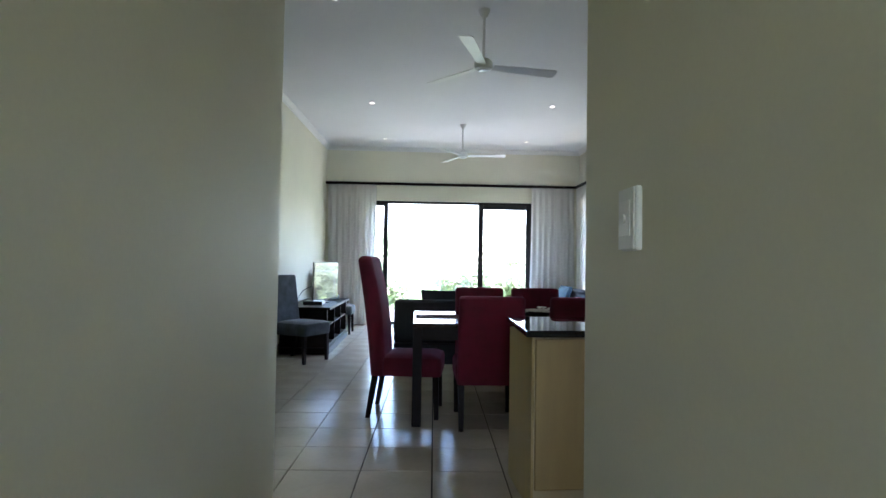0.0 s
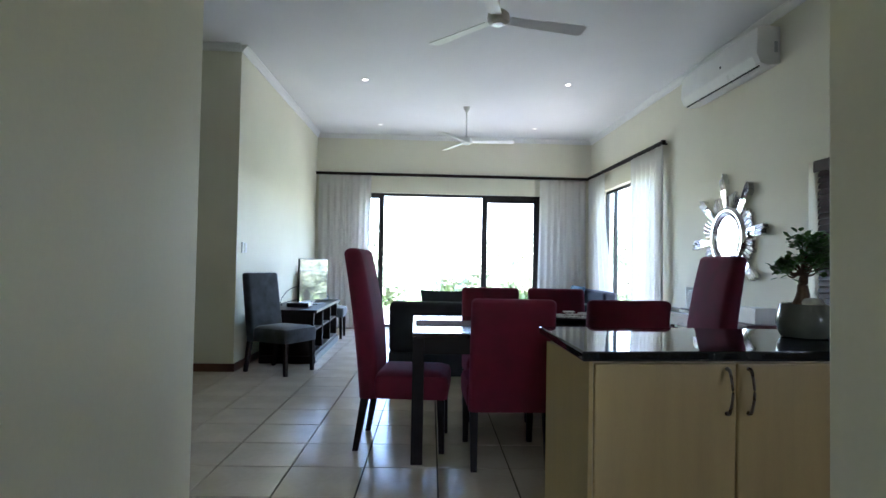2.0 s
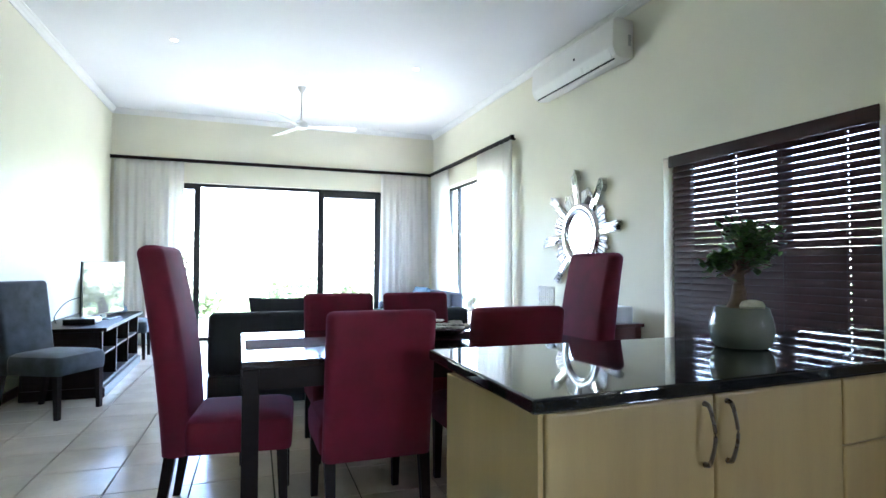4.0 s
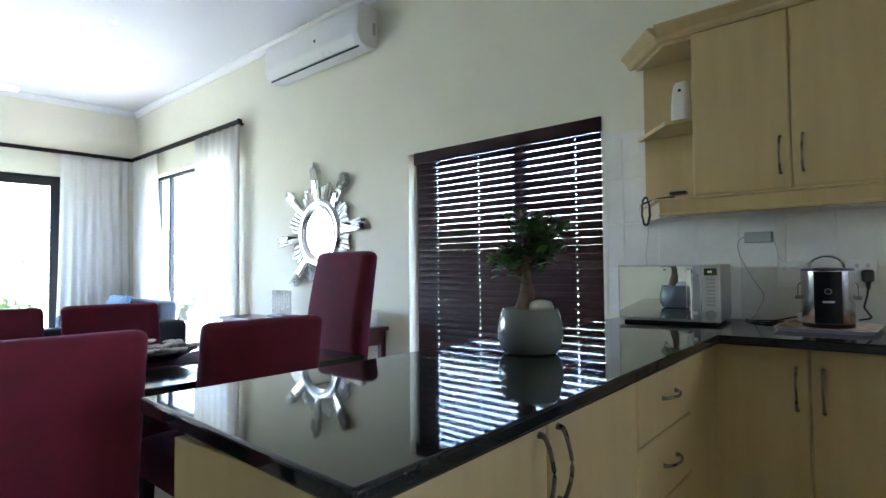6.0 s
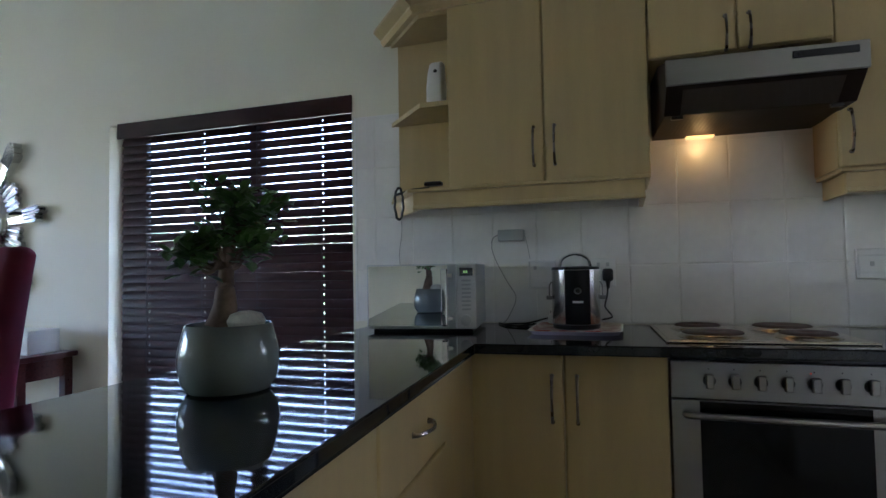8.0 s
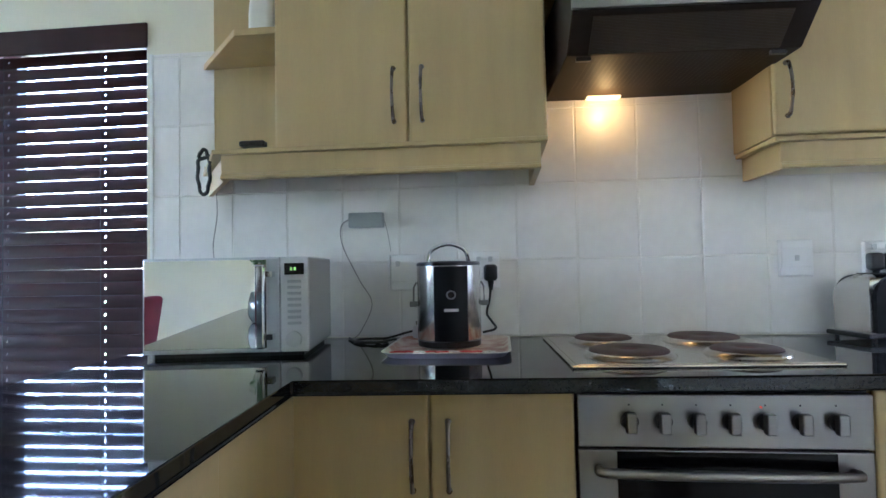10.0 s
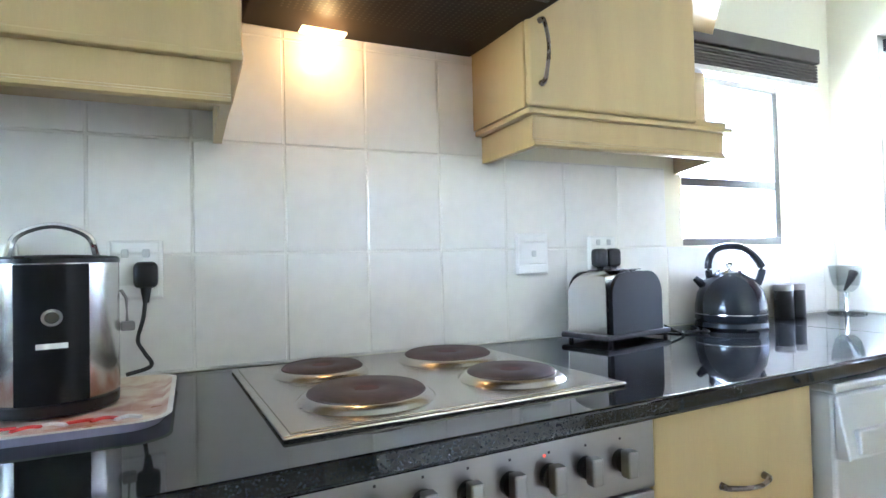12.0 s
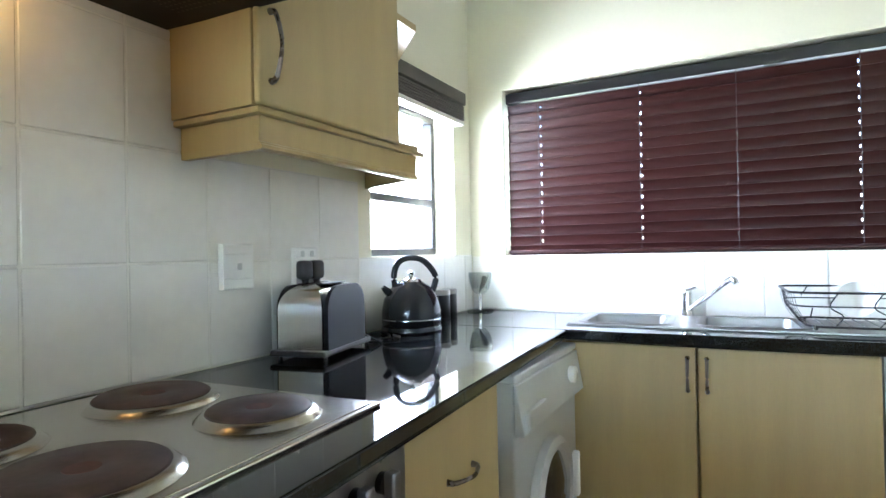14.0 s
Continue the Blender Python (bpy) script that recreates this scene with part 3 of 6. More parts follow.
part("bracket", box(1.56, 1.60, yr + 0.02, NORTH, ROD - 0.01, ROD + 0.035, 0.003), WHITEPL, rod)
part("bracket", box(xr + 0.02, EAST, 9.84, 9.87, ROD - 0.012, ROD + 0.012, 0.003), DARKWOOD, rod)


# ---- kitchen: handles, doors, cabinets ----
def bow(c, out, along, length, r=0.0052):
    """A bow handle: foot, arch, foot. out, along: unit vectors."""
    o, a = Vector(out), Vector(along)
    c = Vector(c)
    pts = curve([c - a * length / 2, c - a * length * 0.44 + o * 0.018, c + o * 0.034, c + a * length * 0.44 + o * 0.018, c + a * length / 2], 6)
    k = [r * 0.9 + 0.0035 * abs(2 * i / (len(pts) - 1) - 1) ** 2 for i in range(len(pts))]
    return tube(pts, r, 8, radii=k)


def leaf_door(parent, axis, face, u0, u1, z0, z1, mtl, handle=None, name="door", gap=0.002, th=0.018):
    """A door or drawer front lying on the plane `face`, facing -x or -y. handle: (u, z, length, upright)."""
    u0, u1, z0, z1 = u0 + gap, u1 - gap, z0 + gap, z1 - gap
    bm = box(face - th, face, u0, u1, z0, z1, 0.008, seg=3) if axis == "x" else box(u0, u1, face - th, face, z0, z1, 0.008, seg=3)
    if axis == "+y":
        bm.free()
        bm = box(u0, u1, face, face + th, z0, z1, 0.008, seg=3)
    d = part(name, bm, mtl, parent)
    if handle:
        u, z, length, upright = handle
        c = {"x": (face - th, u, z), "-y": (u, face - th, z), "+y": (u, face + th, z)}[axis]
        out = {"x": (-1, 0, 0), "-y": (0, -1, 0), "+y": (0, 1, 0)}[axis]
        al = (0, 0, 1) if upright else ((0, 1, 0) if axis == "x" else (1, 0, 0))
        part("handle", bow(c, out, al, length), BROWNMETAL, d, "antique bronze bow handle", True)
    return d


KICK = 0.10
CAB = TOP - SLAB - 0.006
PF = 4.705      # peninsula carcass front
EF = FRONT + 0.02

pen = thing("base_cabinet", "maple two-door cabinet at the end of the breakfast counter", "cabinet", (1.9, 5.0, 0))
part("body", box(1.492, 2.535, PF, 5.17, KICK, CAB), CARCASS, pen)
part("end_panel", box(1.477, 1.492, PF - 0.012, 5.19, 0.0, CAB, 0.002), MAPLE, pen)
part("back_panel", box(1.492, 2.535, 5.17, 5.188, 0.0, CAB), MAPLE, pen)
part("plinth", box(1.492, 2.535, PF + 0.05, PF + 0.068, 0, KICK), CARCASS, pen)
leaf_door(pen, "-y", PF, 1.494, 2.012, KICK, CAB - 0.004, MAPLE, (1.974, 0.757, 0.155, True))
leaf_door(pen, "-y", PF, 2.012, 2.535, KICK, CAB - 0.004, MAPLE, (2.054, 0.757, 0.155, True))
drw = thing("drawer_cabinet", "maple drawer unit under the breakfast counter", "cabinet", (2.80, 5.0, 0))
part("body", box(2.536, 3.075, PF, 5.17, KICK, CAB), CARCASS, drw)
part("back_panel", box(2.536, 3.5, 5.17, 5.188, 0.0, CAB), MAPLE, drw)
part("plinth", box(2.536, 3.075, PF + 0.05, PF + 0.068, 0, KICK), CARCASS, drw)
for a, b in ((0.655, CAB - 0.004), (0.45, 0.655), (KICK, 0.45)):
    leaf_door(drw, "-y", PF, 2.537, 3.075, a, b, MAPLE, (2.82, b - 0.093 if a > 0.6 else b - 0.1, 0.135, False), "drawer_front")
cor = thing("corner_cabinet", "maple corner unit between two counters", "cabinet", (3.3, 5.0, 0))
part("body", box(3.076, 3.60, PF + 0.005, 5.17, KICK, CAB), CARCASS, cor)
part("filler", box(3.078, 3.478, PF - 0.013, PF + 0.004, KICK, CAB - 0.004, 0.002), MAPLE, cor)
part("plinth", box(3.076, 3.60, PF + 0.05, PF + 0.068, 0, KICK), CARCASS, cor)

ec = thing("base_cabinet", "maple two-door cabinet beside the oven", "cabinet", (3.8, 4.4, 0))
part("body", box(EF, EAST - 0.01, 4.145, 4.64, KICK, CAB), CARCASS, ec)
part("plinth", box(EF + 0.05, EF + 0.068, 4.145, 4.64, 0, KICK), CARCASS, ec)
leaf_door(ec, "x", EF, 4.145, 4.485, KICK, CAB - 0.004, MAPLE, (4.44, 0.70, 0.16, True))
leaf_door(ec, "x", EF, 4.485, 4.815, KICK, CAB - 0.004, MAPLE, (4.525, 0.70, 0.16, True))
dc = thing("base_cabinet", "maple cabinet front between oven and washing machine", "cabinet", (3.8, 3.26, 0))
part("body", box(EF, EAST - 0.01, 3.055, 3.505, KICK, CAB), CARCASS, dc)
part("plinth", box(EF + 0.05, EF + 0.068, 3.055, 3.505, 0, KICK), CARCASS, dc)
leaf_door(dc, "x", EF, 3.055, 3.505, KICK, CAB - 0.004, MAPLE, (3.275, 0.688, 0.12, False))
SF = 2.50
sc = thing("sink_cabinet", "maple two-door cabinet under the sink", "cabinet", (3.0, 2.2, 0))
part("bottom", box(2.60, 3.51, SOUTH + 0.01, SF, KICK, KICK + 0.016), CARCASS, sc)
part("plinth", box(2.60, 3.51, SF - 0.07, SF - 0.05, 0, KICK), CARCASS, sc)
part("filler", box(3.515, 3.56, SF - 0.02, SF + 0.016, 0, CAB - 0.004, 0.002), MAPLE, sc)
leaf_door(sc, "+y", SF, 3.085, 3.513, KICK, CAB - 0.004, MAPLE, (3.112, 0.765, 0.105, True))
leaf_door(sc, "+y", SF, 2.60, 3.085, KICK, CAB - 0.004, MAPLE, (3.055, 0.765, 0.105, True))

# worktops: two granite slabs meeting end to end
# the units stand a little askew to the walls
def skew(ob, px, py, deg, dy=0.0):
    q = Vector((px, py, 0))
    ob.matrix_basis = Matrix.Translation(q + Vector((0, dy, 0))) @ Matrix.Rotation(radians(deg), 4, "Z") @ Matrix.Translation(-q) @ ob.matrix_basis


for unit in (pen, drw, cor):
    skew(unit, 1.492, 4.687, 3.3)
skew(ec, 3.50, 4.142, 2.8)


def slab(poly, label):
    bm = prism(poly, "z", TOP - SLAB, TOP)
    bmesh.ops.bevel(bm, geom=bm.edges[:], offset=0.007, segments=3, affect="EDGES", profile=0.5)
    return single("worktop", bm, GRANITE, label, "worktop")


XE = EAST - 0.002
slab([(1.44, 4.645), (3.362, 4.772), (3.492, 2.4712), (XE, 2.5035), (XE, 5.41), (1.463, 5.405)], "polished black granite worktop turning from breakfast counter to cooker wall")
bm = holed("y", TOP - SLAB, SLAB, 1.95, XE, SOUTH - 0.05, 2.56, [(2.765, 3.065, 2.085, 2.395), (3.185, 3.475, 2.085, 2.395)])
for v in bm.verts:
    v.co.y, v.co.z = v.co.z, v.co.y
bmesh.ops.bevel(bm, geom=[e for e in bm.edges if all(v.co.y > 2.559 and v.co.x < FRONT for v in e.verts) and abs(e.verts[0].co.z - e.verts[1].co.z) < 0.001], offset=0.007, segments=3, affect="EDGES", profile=0.5)
sink_slab = single("worktop", bm, GRANITE, "polished black granite worktop cut out for the sink", "worktop")
skew(sink_slab, 3.49, 2.56, 3.0, -0.09)
skew(sc, 3.49, 2.56, 3.0, -0.09)

# ---- upper cabinets ----
UF, UB, UZ0, UZ1 = 3.80, EAST - 0.004, 1.505, 2.30
uc = thing("wall_cabinet", "maple two-door wall cabinet with bronze handles", "cabinet", (3.95, 4.57, UZ0))
part("body", box(UF + 0.019, UB, 4.165, 4.985, UZ0, UZ1, 0.002), MAPLE, uc)
leaf_door(uc, "x", UF + 0.018, 4.572, 4.985, UZ0, UZ1, MAPLE, (4.615, 1.655, 0.16, True))
leaf_door(uc, "x", UF + 0.018, 4.165, 4.572, UZ0, UZ1, MAPLE, (4.53, 1.655, 0.16, True))


def end_shelf(label, ya, sgn, dx=0.02):
    """Open corner shelf with a chamfered plan; the wall cabinet's side is at ya."""
    es = thing("corner_shelf", label, "shelf", (4.0, ya + sgn * 0.12, UZ0))
    y = lambda d: ya + sgn * d
    part("back", box(UB - 0.016, UB, min(y(0.001), y(0.345)), max(y(0.001), y(0.345)), UZ0, UZ1), MAPLE, es)
    out = [(UF + dx, 0.001), (UF + dx, 0.135), (UB - 0.016, 0.385), (UB - 0.016, 0.001)]
    for z, t in ((UZ0 - 0.002 if sgn > 0 else 1.4915, 0.018), (1.875, 0.022), (UZ1 - 0.02, 0.02)):
        part("shelf", prism([(a, y(d)) for a, d in out], "z", z, z + t, bev=0.002), MAPLE, es)
    return es


end_shelf("open maple corner shelf holding an air freshener", 4.986, 1)
end_shelf("open maple corner shelf with a red jar", 2.99, -1, 0.045)
hc = thing("wall_cabinet", "short maple two-door cabinet above the cooker hood", "cabinet", (3.95, 3.85, 1.955))
part("body", box(UF + 0.019, UB, 3.54, 4.163, 1.955, UZ1, 0.002), MAPLE, hc)
leaf_door(hc, "x", UF + 0.018, 3.85, 4.163, 1.955, UZ1 + 0.3, MAPLE, (3.89, 2.02, 0.13, True))
leaf_door(hc, "x", UF + 0.018, 3.54, 3.85, 1.955, UZ1 + 0.3, MAPLE, (3.81, 2.02, 0.13, True))
rc = thing("wall_cabinet", "maple single-door wall cabinet beside the cooker hood", "cabinet", (3.95, 3.26, 1.491))
part("body", box(UF + 0.041, UB, 2.992, 3.537, 1.491, UZ1, 0.002), MAPLE, rc)
leaf_door(rc, "x", UF + 0.040, 2.992, 3.537, 1.491, UZ1, MAPLE, (3.50, 1.62, 0.15, True))


def pelmet(label, front, ya, yb, z, open_north):
    """Board under a wall cabinet below a thin ledge, with a bead along its foot; the returns run back to the wall."""
    pm = thing("pelmet", label, "pelmet", (front, (ya + yb) / 2, z))
    face = [(0.004, 0.0), (-0.004, 0.003), (-0.004, 0.010), (0.001, 0.013), (0.001, 0.016), (0.006, 0.019), (0.002, 0.0735), (0.020, 0.0735), (0.020, 0.0)]
    part("board", prism([(front + u, z + v) for u, v in face], "y", ya, yb), MAPLE, pm)
    lo, hi = ya - 0.02, yb + 0.02
    sn, ss = (0.23, 0.0) if open_north else (0.0, 0.10)
    part("ledge", prism([(front - 0.014, lo), (front - 0.014, hi), (UB, hi + sn), (UB, lo - ss)], "z", z + 0.074, z + 0.088, bev=0.003), MAPLE, pm)
    for y, s, d in ((yb, 1, sn), (ya, -1, ss)):
        part("return", prism([(front + 0.0205, y), (UB, y + s * d), (UB, y + s * d - 0.018 * s), (front + 0.0205, y - 0.018 * s)], "z", z, z + 0.0735), MAPLE, pm)
    return pm


pelmet("maple light pelmet under the wall cabinet", UF - 0.042, 4.19, 5.135, 1.414, True)
pelmet("maple light pelmet under the wall cabinet", UF + 0.043, 2.868, 3.512, 1.402, False)

cn = thing("cabinet_cornice", "stepped maple cornice along the wall cabinet tops", "cornice", (3.9, 4.5, UZ1))
pc = [(0.03, 0.0), (0.0, 0.0), (-0.012, 0.018), (-0.012, 0.03), (-0.05, 0.062), (-0.05, 0.075), (0.03, 0.075)]
part("moulding", prism([(UF + u, UZ1 + v) for u, v in pc], "y", 4.165, 5.14), MAPLE, cn)
cv = bmesh.new()
a0, a1 = Vector((UF, 5.14)), Vector((UB, 5.42))
nn = Vector((-(a1 - a0).y, (a1 - a0).x)).normalized()
ring = []
for q in (a0, a1):
    ring.append([cv.verts.new((q.x + nn.x * -u, q.y + nn.y * -u, UZ1 + v)) for u, v in pc])
for i in range(len(pc)):
    j = (i + 1) % len(pc)
    cv.faces.new((ring[0][i], ring[0][j], ring[1][j], ring[1][i]))
cv.faces.new(ring[0])
cv.faces.new(ring[1][::-1])
part("moulding", cv, MAPLE, cn)

# ---- hood ----
hood = thing("cooker_hood", "dark slanted cooker hood with steel front band, lamp lit", "cooker hood", (3.85, 3.85, 1.66))
HY0, HY1 = 3.541, 4.145
part("shell", prism([(EAST - 0.012, 1.700), (EAST - 0.012, 1.95), (3.82, 1.93), (3.575, 1.862), (3.575, 1.772), (3.665, 1.692)], "y", HY0, HY1, bev=0.003), DARKHOOD, hood)
part("front_band", box(3.561, 3.574, HY0 - 0.003, HY1 + 0.003, 1.772, 1.862, 0.003), STEEL, hood, "brushed steel front band")
part("control_slot", box(3.555, 3.5605, 3.57, 3.76, 1.822, 1.846, 0.002), BLACK, hood)
gr = bmesh.new()
n1, n2 = Vector((3.585, 0, 1.762)), Vector((3.66, 0, 1.698))
for i in range(26):
    f = i / 25
    q = n1.lerp(n2, f)
    box(q.x - 0.0012, q.x + 0.0012, 3.60, 4.09, q.z - 0.006, q.z - 0.002, bm=gr)
for i in range(60):
    y = 3.60 + 0.49 * i / 59
    v = [gr.verts.new((p.x + a, y + b, p.z + c)) for p in (n1, n2) for a, b, c in ((0, -0.0012, -0.004), (0, 0.0012, -0.004), (0.002, 0, -0.001))]
    gr.faces.new(v[:3])
    gr.faces.new(v[3:])
    for a, b, c, d in ((0, 1, 4, 3), (1, 2, 5, 4), (2, 0, 3, 5)):
        gr.faces.new((v[a], v[b], v[c], v[d]))
part("grease_filter", gr, MESHDARK, hood)
perf = bmesh.new()
for i in range(22):
    for j in range(34):
        x, y = 3.69 + 0.013 * i, 3.60 + 0.0145 * j
        z = 1.692 + (x - 3.665) / 0.433 * 0.008 - 0.0006
        perf.faces.new([perf.verts.new((x + 0.0035 * math.cos(a), y + 0.0035 * math.sin(a), z)) for a in (0.0, 1.57, 3.14, 4.71)])
tagged(part("perforation", perf, MESHDARK, hood), kind="stuff")
part("clip", box(3.67, 3.685, 4.08, 4.12, 1.680, 1.691, 0.002), BLACK, hood)
part("clip", box(3.67, 3.685, 3.575, 3.615, 1.680, 1.691, 0.002), BLACK, hood)
part("lamp_lens", box(4.04, 4.08, 3.905, 4.015, 1.690, 1.6975, 0.002), LAMPGLOW, hood, "glowing warm lamp lens")
hl = new("hood_lamp", bpy.data.lights.new("hood_lamp", "POINT"))
hl.data.shadow_soft_size, hl.data.energy, hl.data.color = 0.022, 0.0135, (1.0, 0.60, 0.18)
hl.matrix_basis = pose(4.015, 3.96, 1.655)

skew(hood, 4.10, 4.145, 3.0)

# ---- oven and hob ----
ov = thing("built_in_oven", "brushed steel built-in oven with seven knobs and dark glass door", "oven", (3.8, 3.825, 0.1))
OY0, OY1, OX = 3.508, 4.142, 3.495
part("body", box(OX + 0.02, EAST - 0.02, OY0 + 0.002, OY1 - 0.002, 0.1, CAB), BLACK, ov)
part("control_panel", box(OX, OX + 0.02, OY0, OY1, 0.722, 0.843, 0.003), STEEL, ov, "brushed steel control panel")
dr = part("door", box(OX + 0.002, OX + 0.02, OY0, OY1, 0.24, 0.716, 0.003), STEEL, ov)
part("window", box(OX - 0.002, OX + 0.002, OY0 + 0.078, OY1 - 0.086, 0.27, 0.714, 0.001), OVENGLASS, dr, "dark glass oven window")
part("handle", tube(curve([(OX, OY0 + 0.045, 0.672), (OX - 0.035, OY0 + 0.07, 0.676), (OX - 0.048, (OY0 + OY1) / 2, 0.678), (OX - 0.035, OY1 - 0.07, 0.676), (OX, OY1 - 0.045, 0.672)], 8), 0.011, 10), STEEL, dr, "curved steel bar handle", True)
part("lower_panel", box(OX + 0.002, OX + 0.02, OY0, OY1, 0.105, 0.235, 0.003), STEEL, ov)
for i in range(7):
    y = OY1 - 0.115 - 0.0735 * i
    k = part("knob", cyl((OX, y, 0.783), 0.019, -0.012, "x", seg=24), BLACK, ov, smooth=True)
    part("grip", box(OX - 0.034, OX - 0.0125, y - 0.0115, y + 0.0115, 0.760, 0.806, 0.004), STEEL, k)
    part("mark", box(OX - 0.0006, OX + 0.0005, y - 0.002, y + 0.002, 0.817, 0.821), BLACK, ov)
part("indicator", cyl((OX, OY1 - 0.40, 0.815), 0.003, -0.0012, "x", seg=10), REDDOT, ov)

hob = thing("electric_hob", "steel hob with four solid electric plates", "hob", (3.77, 3.845, TOP))
HX0, HX1 = 3.505, 4.06
part("tray", box(HX0, HX1, 3.556, 4.165, TOP, TOP + 0.007, 0.003), HOBSTEEL, hob, "brushed steel hob tray")
part("rim", box(HX0 + 0.012, HX1 - 0.012, 3.568, 4.153, TOP + 0.0065, TOP + 0.0085, 0.001), HOBSTEEL, hob)
for x, y, r in ((3.652, 3.998, 0.102), (3.908, 4.004, 0.086), (3.650, 3.708, 0.088), (3.905, 3.712, 0.102)):
    pl = part("hotplate", lathe((x, y, TOP + 0.0080), [(r - 0.004, 0.0), (r - 0.004, 0.014), (r - 0.010, 0.018), (0.028, 0.018), (0.022, 0.0155), (0.001, 0.0155)], 48), PLATE, hob, "dark cast iron hotplate", True)
    part("centre", cyl((x, y, TOP + 0.0233), 0.021, 0.0008, seg=28), RUST, pl, "rusty recessed centre")
    part("ring", lathe((x, y, TOP + 0.0082), [(r + 0.015, 0.0), (r + 0.010, 0.005), (r + 0.001, 0.0115), (r - 0.003, 0.0115), (r - 0.003, 0.0)], 48), HOBSTEEL, pl, "bright steel trim ring", True)

hob.matrix_basis = hob.matrix_basis @ Matrix.Rotation(radians(3), 4, "Z")

# ---- washing machine ----
wm = thing("washing_machine", "silver front-loading washing machine under the worktop", "washing machine", (3.8, 2.74, 0))
WY0, WY1, WX = 2.475, 3.045, 3.465
part("body", box(WX, EAST - 0.01, WY0, WY1, 0.02, 0.835, 0.008), SILVERPL, wm)
part("top", box(WX - 0.006, EAST - 0.01, WY0, WY1, 0.836, 0.858, 0.006), SILVERPL, wm)
part("control_panel", prism([(WX - 0.001, 0.70), (WX - 0.030, 0.705), (WX - 0.008, 0.834), (WX - 0.001, 0.834)], "y", WY0, WY1, bev=0.004), SILVERPL, wm)
part("dial", cyl((WX - 0.016, WY0 + 0.12, 0.775), 0.026, -0.022, "x", seg=28, bev=0.003), WHITEPL, wm, smooth=True)
part("detergent_drawer", box(WX - 0.034, WX - 0.020, WY1 - 0.17, WY1 - 0.03, 0.715, 0.765, 0.004), SILVERPL, wm)
dw = part("door", lathe((0, 0, 0), [(0.17, 0.0), (0.165, 0.022), (0.145, 0.032), (0.13, 0.026), (0.12, 0.0)], 48, cap=False), SILVERPL, wm, "round silver door", True)
part("porthole", lathe((0, 0, 0), [(0.125, 0.012), (0.10, 0.024), (0.05, 0.034), (0.001, 0.036)], 40, cap=False), BLACKGLOSS, dw, "dark bulging glass", True)
dw.matrix_basis = Matrix.Translation((WX - 3.8 - 0.002, 0.04, 0.46)) @ Matrix.Rotation(radians(-90), 4, "Y") @ Matrix.Translation(Vector((3.8, 2.74, 0)))
part("grip", box(WX - 0.05, WX - 0.03, 2.61, 2.635, 0.40, 0.54, 0.006), WHITEPL, wm)
for x, y in ((3.6, 2.6), (3.6, 2.96), (4.04, 2.6), (4.04, 2.96)):
    part("foot", cyl((x, y, 0), 0.02, 0.021), BLACK, wm)

# ---- sink, tap, rack ----
sk = thing("kitchen_sink", "double bowl stainless steel drop-in sink", "sink", (3.1, 2.23, TOP))
rim = holed("y", TOP + 0.0005, 0.005, 2.36, 3.52, 2.03, 2.44, [(2.775, 3.055, 2.095, 2.385), (3.195, 3.465, 2.095, 2.385)])
for v in rim.verts:
    v.co.y, v.co.z = v.co.z, v.co.y
part("rim", rim, STEEL, sk, "flat steel rim")


def rounded(x0, x1, y0, y1, r, n=6):
    return [(cx + r * math.cos(a + k * math.pi / 2 / n), cy + r * math.sin(a + k * math.pi / 2 / n)) for cx, cy, a in ((x1 - r, y1 - r, 0), (x0 + r, y1 - r, math.pi / 2), (x0 + r, y0 + r, math.pi), (x1 - r, y0 + r, 1.5 * math.pi)) for k in range(n + 1)]


def bowl(x0, x1, y0, y1):
    bm = bmesh.new()
    prev = None
    for i, (ins, z) in enumerate(((0, 0.006), (0.006, 0.010), (0.016, 0.010), (0.026, 0.006), (0.031, -0.02), (0.04, -0.13), (0.06, -0.15))):
        ring = [bm.verts.new((x, y, TOP + z)) for x, y in rounded(x0 + ins, x1 - ins, y0 + ins, y1 - ins, 0.085 - ins)]
        if prev:
            for k in range(len(ring)):
                j = (k + 1) % len(ring)
                bm.faces.new((prev[k], prev[j], ring[j], ring[k]))
        prev = ring
    bm.faces.new(prev)
    return bm


part("bowl", bowl(3.16, 3.50, 2.06, 2.42), STEEL, sk, smooth=True)
part("bowl", bowl(2.74, 3.09, 2.06, 2.42), STEEL, sk, smooth=True)
part("plug", cyl((3.33, 2.24, TOP - 0.1495), 0.02, 0.012, bev=0.003), BLACK, sk, "black rubber plug")
tap = thing("mixer_tap", "chrome single-lever mixer tap with swivel spout", "tap", (3.125, 2.06, TOP + 0.005))
part("base", lathe((3.125, 2.06, TOP + 0.005), [(0.026, 0), (0.024, 0.012), (0.021, 0.03), (0.021, 0.085), (0.018, 0.10)], 24), CHROME, tap, smooth=True)
part("spout", tube(curve([(3.12, 2.065, TOP + 0.03), (3.06, 2.12, TOP + 0.08), (2.99, 2.19, TOP + 0.145), (2.965, 2.215, TOP + 0.158), (2.955, 2.225, TOP + 0.14)], 6), 0.0105, 10), CHROME, tap, smooth=True)
part("lever", tube([(3.125, 2.06, TOP + 0.10), (3.12, 2.07, TOP + 0.115), (3.085, 2.11, TOP + 0.128)], 0.011, 10), CHROME, tap, smooth=True)

